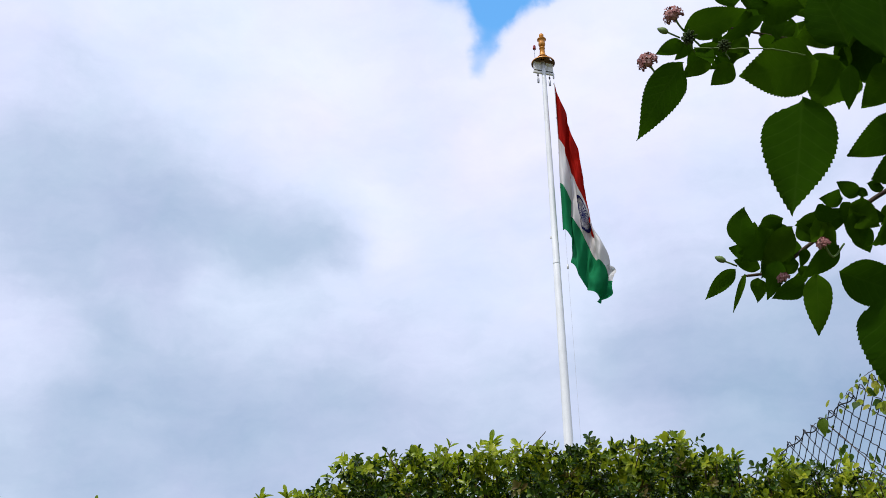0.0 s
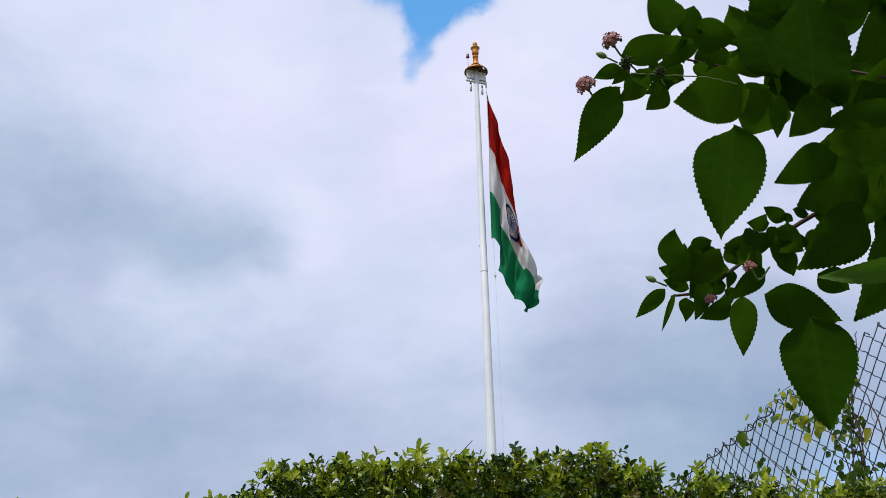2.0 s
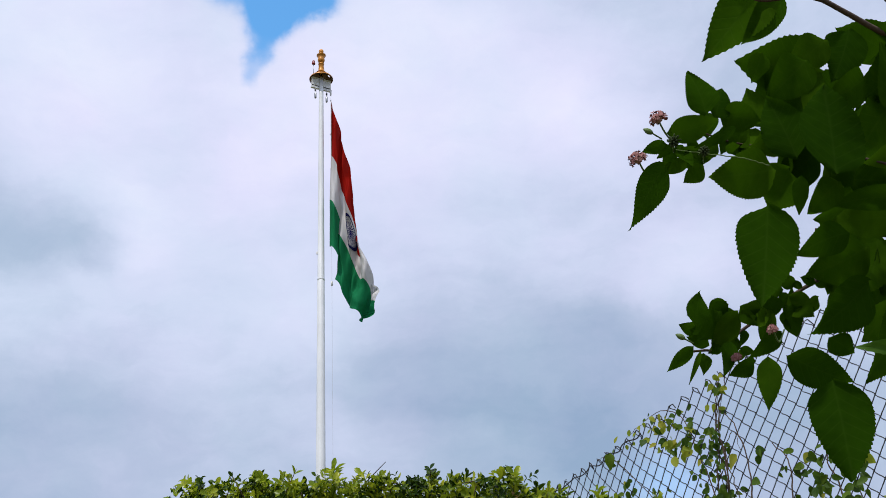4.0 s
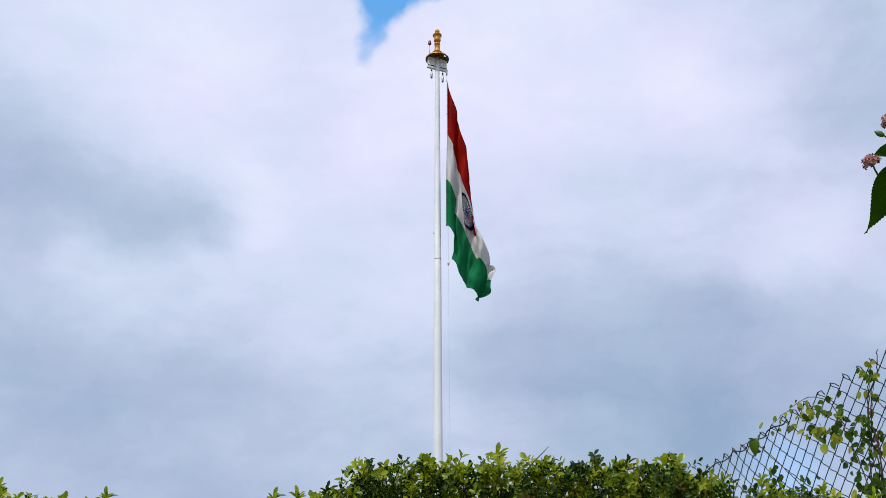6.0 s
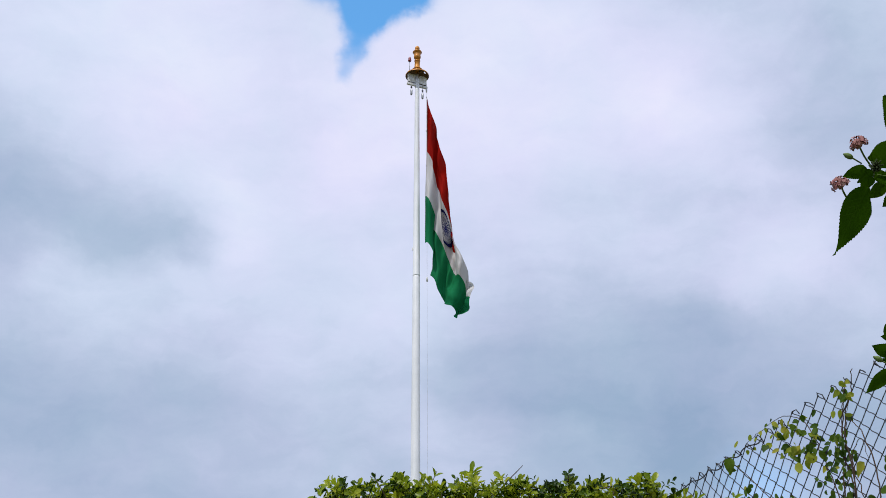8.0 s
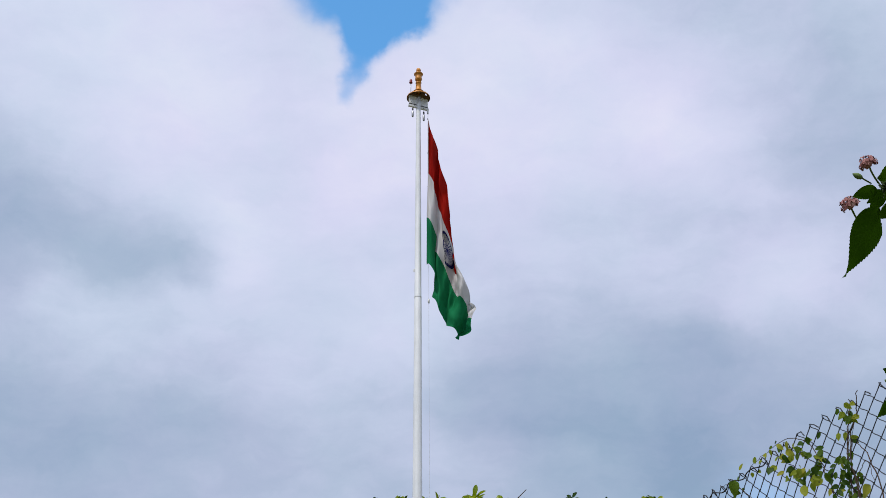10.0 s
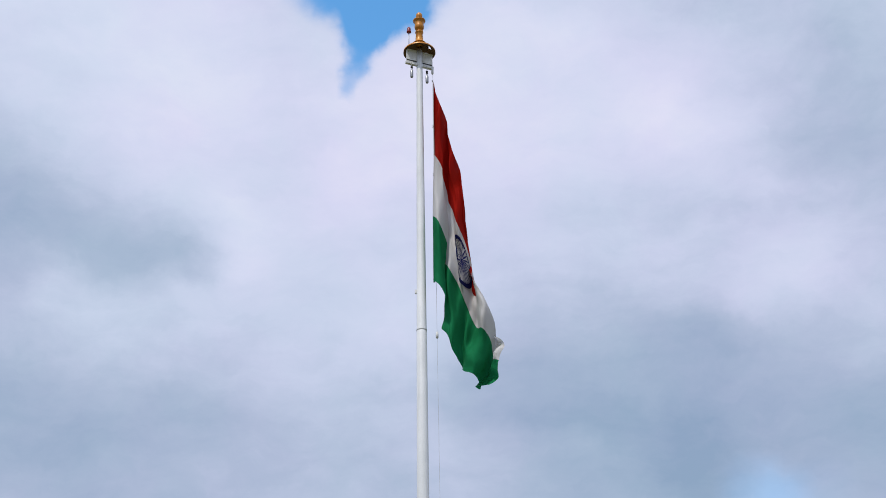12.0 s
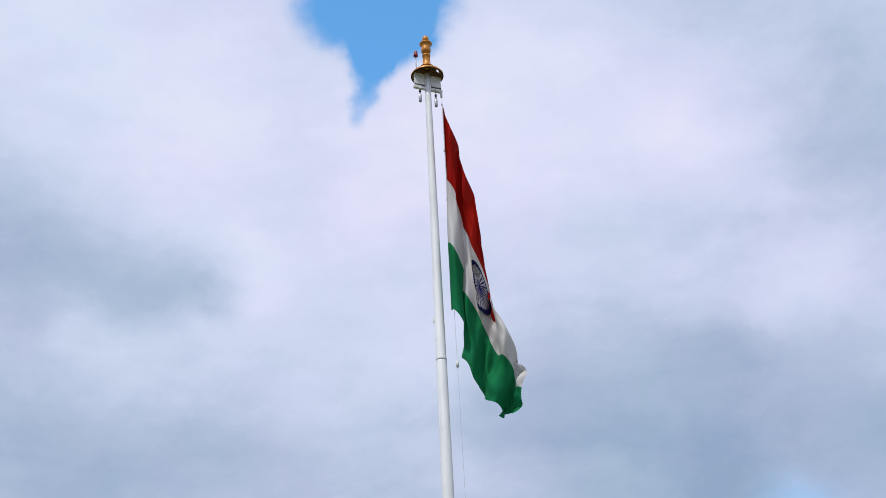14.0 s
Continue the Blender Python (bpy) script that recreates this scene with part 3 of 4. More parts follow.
def build_fence():
    fence = thing("chain_link_fence", fence_at(0, 0), "weathered galvanised chain-link fence overgrown by a vine", "fence")
    rng = random.Random(5)
    half = CELL / 2
    rise = 0.030
    rows = int(FENCE_TOP / rise)
    for c in range(-34, 84):
        s0 = c * half
        pts, thick = [], []
        for r in range(rows + 1):
            z = FENCE_TOP - r * rise
            right = (r + c) % 2
            # each bend hooks a little past its neighbour's
            side = 1 if right else -1
            pts.append(fence_at(s0 - 0.0035 + (half + 0.007) * right, max(z, 0.0), 0.003 * side))
            thick.append(0.0021)
            if r < rows and z > 1.8:
                # the wire swings from bend to bend in a slack S
                for share, swing in ((0.22, 0.0024), (0.50, rng.uniform(-0.0010, 0.0010)), (0.78, -0.0020)):
                    across = s0 - 0.0035 + (half + 0.007) * (share if not right else 1 - share)
                    pts.append(fence_at(across - swing * side * 0.5, z - rise * share - swing * 0.8, 0.003 * side * (1 - 2 * share)))
                    thick.append(0.00155)
        # the cut end at the top is bent over to the next pair and closes the mesh
        node = half * (c % 2)
        lean = rng.uniform(-0.006, 0.006)
        ends = [fence_at(s0 + node + lean, FENCE_TOP + rng.uniform(0.003, 0.012), rng.uniform(-0.006, 0.006))]
        if c % 2:
            ends = [fence_at(s0 + node + lean + d, FENCE_TOP + h + rng.uniform(-0.003, 0.003), rng.uniform(-0.006, 0.006)) for d, h in ((half * rng.uniform(0.85, 1.0), -rise * rng.uniform(0.6, 0.9)), (half * 0.45, -0.002))] + ends
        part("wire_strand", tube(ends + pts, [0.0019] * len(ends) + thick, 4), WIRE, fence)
    # a rusty line wire woven through the cut ends, broken off part way
    line = [fence_at(-1.05 + 0.03 * k, FENCE_TOP - 0.012 + 0.007 * math.sin(k * 1.4) + 0.008 * noise.noise((k, 3, 3)), 0.006 * math.sin(k * 1.7)) for k in range(50)]
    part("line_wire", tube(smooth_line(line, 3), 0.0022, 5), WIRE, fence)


build_fence()


# ---- leaves ----
def leaf_outline(t, kind):
    """Half width of a leaf, as a share, t of the way from base to tip."""
    if kind == "lantana":
        if t < 0.38:
            return 0.49 * (1 - (1 - t / 0.38) ** 3.0)
        return 0.49 * (1 - ((t - 0.38) / 0.62) ** 1.8) ** 1.02
    if kind == "pointed":
        return math.sin(math.pi * t ** 0.7) ** 0.85 * (1 - 0.2 * t) * 0.54
    if kind == "round":
        return math.sin(math.pi * t ** 0.85) ** 0.62 * 0.5
    return math.sin(math.pi * t ** 0.95) ** 0.9 * 0.5


def leaf_mesh(name, mat, base, tip, width, face, kind="lantana", teeth=0, droop=0.0, cup=0.12, steps=20, seed=0):
    """One leaf blade from base to tip, its face turned to the direction face; a keel along the midrib, bowed and cupped, with a toothed edge."""
    base, tip = Vector(base), Vector(tip)
    along = tip - base
    length = along.length
    along.normalize()
    across = along.cross(Vector(face)).normalized()
    normal = across.cross(along)
    rng = random.Random(seed)
    wob, lean = rng.uniform(0, 6), rng.uniform(-0.05, 0.05)
    verts, faces, uvs = [], [], []
    cols = (-1.0, -0.55, 0.0, 0.55, 1.0)
    n = steps * 2 if teeth else steps
    for i in range(n + 1):
        t = 0.002 + 0.996 * i / n
        half = max(leaf_outline(t, kind) * width, 0.0003)
        mid = base + along * (length * t) + normal * (-droop * length * t * t) + across * (lean * length * math.sin(math.pi * t))
        for c in cols:
            w = half * c
            back = 0.0
            if teeth and abs(c) == 1.0 and 2 < i < n:
                w *= 1.0 + (0.024 if i % 2 else -0.018) * rng.uniform(0.6, 1.4)
                back = length * 0.008 * (1 if i % 2 else -1)
            fold = cup * abs(w) + (0.09 if teeth else 0.05) * width * math.sin(6 * t + wob + 1.5 * c) * abs(c)
            pucker = 0.004 * width * math.sin(t * 37 + 2 * c) * (0.3 if c == 0 else 1)
            verts.append(mid + across * w + normal * (fold + pucker) + along * (back + 0.10 * abs(w) * (0.5 - t)))
            uvs.append((0.5 + 0.5 * c * half / max(width * 0.5, 1e-6), t))
    for i in range(n):
        for k in range(4):
            a = i * 5 + k
            faces.append((a, a + 1, a + 6, a + 5))
    return mesh_of(name, verts, faces, [mat], uvs=uvs)


# ---- the vine on the fence ----
def build_vine():
    vine = thing("climbing_vine", fence_at(0.76, 0), "climbing vine with green and yellowing leaves on the fence", "vine")
    rng = random.Random(11)
    runs = [[(0.76, 0.0), (0.78, 1.2), (0.75, 2.2), (0.77, 2.63), (0.775, 2.84), (0.82, 2.95), (0.845, 3.01)],
            [(0.70, 0.0), (0.66, 1.5), (0.70, 2.4), (0.735, 2.70), (0.765, 2.86), (0.80, 2.97)],
            [(0.90, 0.0), (0.88, 1.6), (0.86, 2.45), (0.87, 2.66), (0.845, 2.80), (0.80, 2.86)],
            [(0.60, 2.55), (0.45, 2.70), (0.37, 2.79), (0.26, 2.91), (0.18, 2.97), (0.10, 2.985)],
            [(0.72, 2.62), (0.66, 2.80), (0.60, 2.93), (0.52, 2.99), (0.42, 3.0), (0.30, 2.99)],
            [(1.02, 0.0), (1.05, 1.8), (1.02, 2.45), (1.03, 2.62), (0.985, 2.70)],
            [(1.20, 0.0), (1.18, 1.9), (1.20, 2.45), (1.17, 2.58), (1.20, 2.67)],
            [(1.34, 0.0), (1.30, 2.0), (1.27, 2.40), (1.24, 2.52)],
            [(0.73, 2.2), (0.75, 2.5), (0.77, 2.66), (0.75, 2.78), (0.785, 2.90)],
            [(0.79, 2.3), (0.765, 2.55), (0.745, 2.70), (0.77, 2.82), (0.80, 2.92)],
            [(0.70, 2.3), (0.735, 2.58), (0.78, 2.72), (0.755, 2.84), (0.81, 2.98)],
            [(0.84, 2.4), (0.80, 2.62), (0.775, 2.74), (0.83, 2.79), (0.855, 2.72)],
            [(0.52, 0.0), (0.50, 1.7), (0.45, 2.5), (0.40, 2.66), (0.42, 2.74)]]
    for run in runs:
        line = smooth_line([fence_at(s + 0.03, z, 0.008 + 0.012 * noise.noise((s * 30, z * 20, 1))) for s, z in run], 7)
        line = [p + Vector((0.008 * noise.noise((k * 0.7, 1, 2)), 0.008 * noise.noise((k * 0.7, 5, 2)), 0)) for k, p in enumerate(line)]
        thick = 0.0036 if run[0][1] < 2.3 else 0.0020
        part("stem", tube(line, [thick * (1 - 0.66 * k / len(line)) for k in range(len(line))], 6), BARK, vine)

    kinds = []
    for k in range(6):
        made = []
        for mat in (VINE_LEAF, YELLOW_LEAF):
            made.append(leaf_mesh("leaf", mat, (0, 0, 0), (0, 0, -1), 0.50 + 0.05 * k, (0, -1, 0.1), "pointed" if k % 3 else "round", 0, 0.10 * (k % 3), 0.15, 9, k))
        kinds.append(made)

    def leaf(s, z, size, yellow, out=0.012):
        spin = pose(0, 0, 0, rng.uniform(-35, 35), rng.uniform(-80, 80), rng.uniform(-45, 45) - 30)
        ob = part("leaf", kinds[rng.randrange(6)][yellow], None, vine, "", Matrix.Translation(fence_at(s + 0.03, z, out)) @ spin @ Matrix.Scale(size, 4))
        return ob

    def clump(s0, s1, z0, z1, count, yellow, small=0.022, large=0.042):
        for _ in range(count):
            leaf(rng.uniform(s0, s1), rng.uniform(z0, z1), rng.uniform(small, large), 1 if rng.random() < yellow else 0, rng.uniform(-0.01, 0.04))

    part("leaf", kinds[2][0], None, vine, "large green hanging leaf", Matrix.Translation(fence_at(0.245, 2.970, 0.02)) @ pose(0, 0, 0, 5, 4, -15) @ Matrix.Scale(0.058, 4))
    for s0, s1, z0, z1, count, yellow, small, large in (
            (0.45, 0.57, 2.92, 2.99, 20, 0.65, 0.018, 0.034), (0.50, 0.66, 2.85, 2.95, 24, 0.55, 0.020, 0.036), (0.56, 0.66, 2.81, 2.89, 14, 0.6, 0.022, 0.040),
            (0.29, 0.44, 2.965, 3.005, 9, 0.85, 0.014, 0.026), (0.17, 0.30, 2.93, 2.985, 6, 0.2, 0.016, 0.028), (0.76, 0.84, 2.88, 3.0, 16, 0.6, 0.020, 0.034),
            (0.62, 0.70, 2.80, 2.90, 5, 0.15, 0.022, 0.034), (0.695, 0.785, 2.58, 2.84, 84, 0.03, 0.015, 0.029), (0.63, 0.71, 2.68, 2.78, 8, 0.03, 0.018, 0.032),
            (0.64, 0.84, 2.45, 2.66, 44, 0.1, 0.018, 0.036), (0.81, 0.83, 2.70, 2.73, 1, 1.0, 0.052, 0.056), (0.915, 0.955, 2.68, 2.72, 4, 0.0, 0.024, 0.034),
            (0.885, 0.91, 2.61, 2.63, 1, 0.0, 0.036, 0.04), (0.96, 1.04, 2.60, 2.66, 4, 0.0, 0.014, 0.022), (1.07, 1.26, 2.52, 2.66, 30, 0.05, 0.02, 0.036),
            (1.08, 1.32, 2.40, 2.58, 44, 0.2, 0.02, 0.04), (0.26, 0.34, 2.80, 2.86, 8, 0.2, 0.018, 0.03), (0.32, 0.50, 2.62, 2.76, 24, 0.4, 0.018, 0.032)):
        clump(s0, s1, z0, z1, count, yellow, small, large)


build_vine()


# ---- the clipped hedge ----
class Foliage:
    """Gathers many small leaves into one mesh."""
    SHAPE = ((0.0, 0.0), (0.25, -0.34), (0.25, 0.0), (0.25, 0.34), (0.60, -0.50), (0.60, 0.0), (0.60, 0.50), (0.87, -0.31), (0.88, 0.0), (0.87, 0.31), (1.0, 0.0))
    FACES = ((0, 1, 2), (0, 2, 3), (1, 4, 5, 2), (2, 5, 6, 3), (4, 7, 8, 5), (5, 8, 9, 6), (7, 10, 8), (8, 10, 9))

    def __init__(self):
        self.verts, self.faces = [], []

    def leaf(self, base, way, up, length, width, bow=0.15):
        way = way.normalized()
        across = way.cross(up)
        if across.length < 1e-4:
            across = way.cross(Vector((1, 0, 0)))
        across.normalize()
        normal = across.cross(way)
        start = len(self.verts)
        for t, c in self.SHAPE:
            self.verts.append(base + way * (length * t) + across * (width * c) + normal * (length * (abs(c) * 0.28 - bow * t * t)))
        for f in self.FACES:
            self.faces.append(tuple(start + k for k in f))

    def twig(self, rng, base, way, length, pairs, size, slim=0.46, spread=0.9):
        """Leaves in pairs along a twig, each pair turned from the last, the youngest at the tip."""
        way = way.normalized()
        side = way.cross(Vector((rng.uniform(-1, 1), rng.uniform(-1, 1), rng.uniform(-1, 1)))).normalized()
        other = way.cross(side)
        turn = rng.uniform(0, 3)
        for k in range(pairs):
            t = (k + 0.4) / pairs
            at = base + way * (length * t)
            turn += 1.57 + rng.uniform(-0.35, 0.35)
            out = side * math.cos(turn) + other * math.sin(turn)
            open_out = spread * (1.15 - 0.55 * t)
            for sign in (1, -1):
                s = size * rng.uniform(0.7, 1.15) * (1 - 0.25 * t)
                self.leaf(at, out * (sign * open_out) + way * (0.55 + 0.5 * t) + Vector((0, 0, rng.uniform(-0.25, 0.1))), way, s, s * slim * rng.uniform(0.8, 1.15), rng.uniform(0.05, 0.3))

    def mesh(self, name, mat):
        return mesh_of(name, self.verts, self.faces, [mat])


def hedge_top(x):
    """Height of the hedge's clipped top along x."""
    level = 2.318 + 0.052 * ease(-0.415, -0.375, x) - 0.058 * ease(0.24, 0.38, x) - 0.024 * ease(0.42, 0.60, x)
    dip = 0.05 * ease(-0.92, -0.80, x) * (1 - ease(-0.60, -0.50, x))
    return level - dip - 0.022 * (1 - ease(-0.47, -0.41, x)) + 0.020 * noise.noise((x * 7, 0, 2)) + 0.014 * noise.noise((x * 19, 0, 5))


def build_hedge():
    hedge = thing("hedge", (-0.4, -34.5, 0), "clipped green hedge with lime young shoots at its top", "hedge")
    rng = random.Random(21)
    front, back = -34.86, -34.15
    # woody stems from the ground into the crown
    for k in range(46):
        x = -3.3 + 4.3 * k / 45 + rng.uniform(-0.04, 0.04)
        y = rng.uniform(-34.7, -34.3)
        top = hedge_top(x) - rng.uniform(0.10, 0.3)
        line = smooth_line([(x, y, 0), (x + rng.uniform(-0.08, 0.08), y + rng.uniform(-0.05, 0.05), 0.8), (x + rng.uniform(-0.12, 0.12), y + rng.uniform(-0.1, 0.1), 1.6), (x + rng.uniform(-0.16, 0.16), y + rng.uniform(-0.12, 0.12), top)], 4)
        part("stem", tube(line, [0.016 - 0.012 * i / len(line) for i in range(len(line))], 6), BARK, hedge)
    twigs = bmesh.new()
    crown, young, low, old = Foliage(), Foliage(), Foliage(), Foliage()
    # the crown's upper band
    for _ in range(14500):
        x = rng.uniform(-1.25, 1.02)
        y = front + 0.03 + 0.42 * rng.random() ** 1.15
        top = hedge_top(x)
        z = top - 0.34 * rng.random() ** 1.5
        near = max(0.0, 1 - (y - front) / 0.25)
        way = Vector((rng.uniform(-1, 1), rng.uniform(-0.8, 0.6) - 0.5 * near, rng.uniform(-0.1, 1.0)))
        length = rng.uniform(0.014, 0.032)
        base = Vector((x, y, z - 0.012))
        bright = z > top - 0.06 and rng.random() < 0.44 + 0.55 * noise.noise((x * 9, y * 9, 4)) or rng.random() < 0.05
        (old if rng.random() < 0.07 and z < top - 0.05 else young if bright else crown).twig(rng, base, way, length, rng.randint(3, 4), rng.uniform(0.0122, 0.0195) * (1.35 if bright else 1.0), rng.uniform(0.50, 0.66), 1.1)
        if rng.random() < 0.06:
            tube([base - way.normalized() * 0.02, base, base + way.normalized() * length * 0.8], [0.0012, 0.0010, 0.0005], 4, twigs)
    # shoots that stand above the clipped top
    for _ in range(110):
        x = rng.uniform(-0.45, 1.05) if rng.random() < 0.85 else rng.uniform(-1.4, -0.9)
        base = Vector((x, rng.uniform(front, front + 0.25), hedge_top(x) - 0.025))
        way = Vector((rng.uniform(-0.6, 0.6), rng.uniform(-0.4, 0.3), 1))
        length = rng.uniform(0.015, 0.045)
        (young if rng.random() < 0.5 else crown).twig(rng, base, way, length, rng.randint(2, 3), rng.uniform(0.015, 0.026), rng.uniform(0.45, 0.6))
        tube([base - way * 0.03, base + way.normalized() * length], [0.0014, 0.0006], 4, twigs)
    # the body below and to the sides
    for _ in range(2600):
        x = rng.uniform(-3.4, 1.05)
        z = 0.12 + (hedge_top(x) - 0.12) * rng.random() ** 0.8
        if -1.25 < x < 1.02 and z > hedge_top(x) - 0.3:
            continue
        y = front + 0.05 + (back - front) * rng.random()
        out = -0.8 if y < -34.5 else 0.8
        low.twig(rng, Vector((x, y, z)), Vector((rng.uniform(-0.7, 0.7), out + rng.uniform(-0.6, 0.6), rng.uniform(0.0, 0.9))), rng.uniform(0.08, 0.14), 4, rng.uniform(0.04, 0.06), 0.5)
    tagged(part("foliage", crown.mesh("foliage", HEDGE_LEAF), None, hedge), "dense small green hedge leaves", kind="stuff")
    tagged(part("young_foliage", young.mesh("young_foliage", LIME_LEAF), None, hedge), "lime young hedge leaves", kind="stuff")
    tagged(part("old_foliage", old.mesh("old_foliage", OLD_LEAF), None, hedge), "olive brown old hedge leaves", kind="stuff")
    tagged(part("lower_foliage", low.mesh("lower_foliage", HEDGE_LEAF), None, hedge), "green leaves of the hedge's body", kind="stuff")
    tagged(part("twig_mass", twigs, BARK, hedge), "thin brown hedge twigs", kind="stuff")
    # single shoots that stand out above the top: place, height of the tip, count of leaf pairs, leaf length
    for x, y, tip, pairs, size, mat in ((-0.106, -34.77, 2.436, 4, 0.036, LIME_LEAF), (0.259, -34.72, 2.428, 5, 0.024, LIME_LEAF), (-0.257, -34.76, 2.416, 6, 0.044, LIME_LEAF),
                                        (-0.362, -34.76, 2.404, 6, 0.040, LIME_LEAF), (-0.175, -34.74, 2.405, 3, 0.022, LIME_LEAF), (0.165, -34.73, 2.425, 2, 0.022, HEDGE_LEAF),
                                        (0.075, -34.75, 2.402, 3, 0.024, HEDGE_LEAF), (0.33, -34.73, 2.392, 3, 0.028, LIME_LEAF), (0.35, -34.74, 2.385, 2, 0.024, LIME_LEAF),
                                        (0.43, -34.73, 2.385, 4, 0.018, LIME_LEAF), (-0.02, -34.76, 2.40, 3, 0.024, HEDGE_LEAF), (-0.50, -34.78, 2.345, 3, 0.026, LIME_LEAF),
                                        (-0.545, -34.80, 2.335, 2, 0.028, LIME_LEAF), (-0.445, -34.76, 2.36, 4, 0.022, HEDGE_LEAF), (-1.09, -34.78, 2.362, 5, 0.030, LIME_LEAF),
                                        (-0.88, -34.77, 2.345, 4, 0.028, LIME_LEAF), (0.56, -34.72, 2.372, 3, 0.024, LIME_LEAF), (0.66, -34.72, 2.36, 3, 0.026, LIME_LEAF)):
        f = Foliage()
        foot = Vector((x + rng.uniform(-0.012, 0.012), y + 0.02, tip - 0.11))
        way = Vector((x, y, tip - 0.012 - size * 0.7)) - foot
        f.twig(rng, foot + way * 0.60, way, way.length * 0.34, pairs, size * 0.9, 0.40, 1.4)
        # a rosette of pointed leaves round the tip
        for k in range(9):
            a, open_out = k * 2.4 + rng.uniform(-0.3, 0.3), rng.uniform(0.35, 1.25)
            out = Vector((math.cos(a) * open_out, math.sin(a) * open_out, 1.0 - 0.25 * open_out))
            long = max(0.024, size * 0.85) * rng.uniform(0.75, 1.15)
            f.leaf(foot + way * (0.93 - 0.022 * k), out, Vector((0, 0, 1)), long, long * 0.34, rng.uniform(0.0, 0.35))
        f.leaf(foot + way, way + Vector((rng.uniform(-0.03, 0.03), 0, 0)), Vector((0, -1, 0)), size * 0.7, size * 0.30)
        shoot = part("shoot", tube([foot - way * 0.4, foot + way * 0.5, foot + way], [0.0018, 0.0014, 0.0008], 5), GREEN_STEM, hedge, "young shoot above the hedge's top")
        part("leaves", f.mesh("leaves", mat), None, shoot)
    # a bare twig
    part("bare_twig", tube([(-0.055, -34.75, 2.36), (-0.035, -34.75, 2.385), (0.0, -34.76, 2.418)], [0.0018, 0.0014, 0.0007], 5), BARK, hedge)


build_hedge()


# ---- the lantana shrub beside the camera ----
LANTANA_Y = -36.28
# leaves by branch: base x, base z, tip x, tip z, width, distance behind the first spray
UPPER_SPRAY = [
    (0.144, 2.134, 0.109, 2.068, 0.028, 0.000), (0.189, 2.190, 0.178, 2.233, 0.030, 0.010), (0.200, 2.194, 0.213, 2.227, 0.026, 0.020),
    (0.209, 2.204, 0.242, 2.193, 0.029, 0.030), (0.147, 2.161, 0.196, 2.172, 0.023, -0.004), (0.147, 2.152, 0.126, 2.146, 0.012, 0.000),
    (0.205, 2.165, 0.168, 2.144, 0.010, -0.008), (0.160, 2.151, 0.164, 2.126, 0.013, 0.006), (0.243, 2.142, 0.186, 2.134, 0.044, 0.020),
    (0.222, 2.095, 0.204, 2.006, 0.051, 0.000), (0.153, 2.154, 0.140, 2.144, 0.009, 0.004), (0.177, 2.148, 0.156, 2.149, 0.010, 0.008)]
MIDDLE_SPRAY = [
    (0.283, 2.121, 0.290, 2.211, 0.064, -0.004), (0.270, 2.160, 0.252, 2.222, 0.042, 0.030), (0.263, 2.153, 0.240, 2.116, 0.045, 0.035),
    (0.265, 2.136, 0.261, 2.104, 0.014, 0.020), (0.302, 2.137, 0.273, 2.108, 0.029, 0.030), (0.269, 2.191, 0.237, 2.181, 0.029, 0.045),
    (0.305, 2.154, 0.331, 2.164, 0.028, 0.050), (0.306, 2.189, 0.268, 2.151, 0.037, 0.060), (0.320, 2.168, 0.291, 2.140, 0.029, 0.055),
    (0.301, 2.217, 0.270, 2.172, 0.035, 0.065)]
RIGHT_SPRAY = [
    (0.359, 2.122, 0.296, 2.118, 0.023, 0.030), (0.365, 2.120, 0.301, 2.112, 0.036, 0.060), (0.305, 2.093, 0.255, 2.072, 0.030, 0.040),
    (0.362, 2.263, 0.323, 2.237, 0.038, 0.050), (0.400, 2.260, 0.351, 2.193, 0.049, 0.080), (0.386, 2.194, 0.344, 2.171, 0.023, 0.060),
    (0.413, 2.295, 0.365, 2.253, 0.045, 0.070), (0.334, 2.096, 0.284, 2.072, 0.049, 0.070), (0.359, 2.124, 0.332, 2.059, 0.045, 0.090),
    (0.323, 2.058, 0.271, 2.009, 0.042, 0.060), (0.380, 2.113, 0.348, 2.056, 0.041, 0.100)]
TOP_SPRAY = [
    (0.299, 2.266, 0.259, 2.226, 0.042, 0.030), (0.315, 2.437, 0.239, 2.325, 0.058, 0.100), (0.326, 2.404, 0.272, 2.339, 0.032, 0.100),
    (0.328, 2.298, 0.290, 2.269, 0.036, 0.040), (0.359, 2.319, 0.334, 2.263, 0.042, 0.050), (0.260, 2.274, 0.250, 2.249, 0.020, 0.030),
    (0.325, 2.272, 0.268, 2.221, 0.044, 0.055), (0.310, 2.262, 0.286, 2.205, 0.044, 0.062)]
LOWER_SPRAY = [
    (0.265, 2.052, 0.270, 2.028, 0.018, 0.090), (0.241, 1.992, 0.295, 1.971, 0.032, 0.065), (0.355, 2.025, 0.299, 1.965, 0.053, 0.050),
    (0.319, 1.962, 0.254, 1.953, 0.017, -0.040), (0.265, 1.962, 0.266, 1.881, 0.052, 0.045), (0.225, 1.991, 0.221, 1.948, 0.020, 0.065),
    (0.264, 2.059, 0.282, 2.038, 0.023, 0.090), (0.287, 2.015, 0.310, 2.002, 0.022, 0.080)]
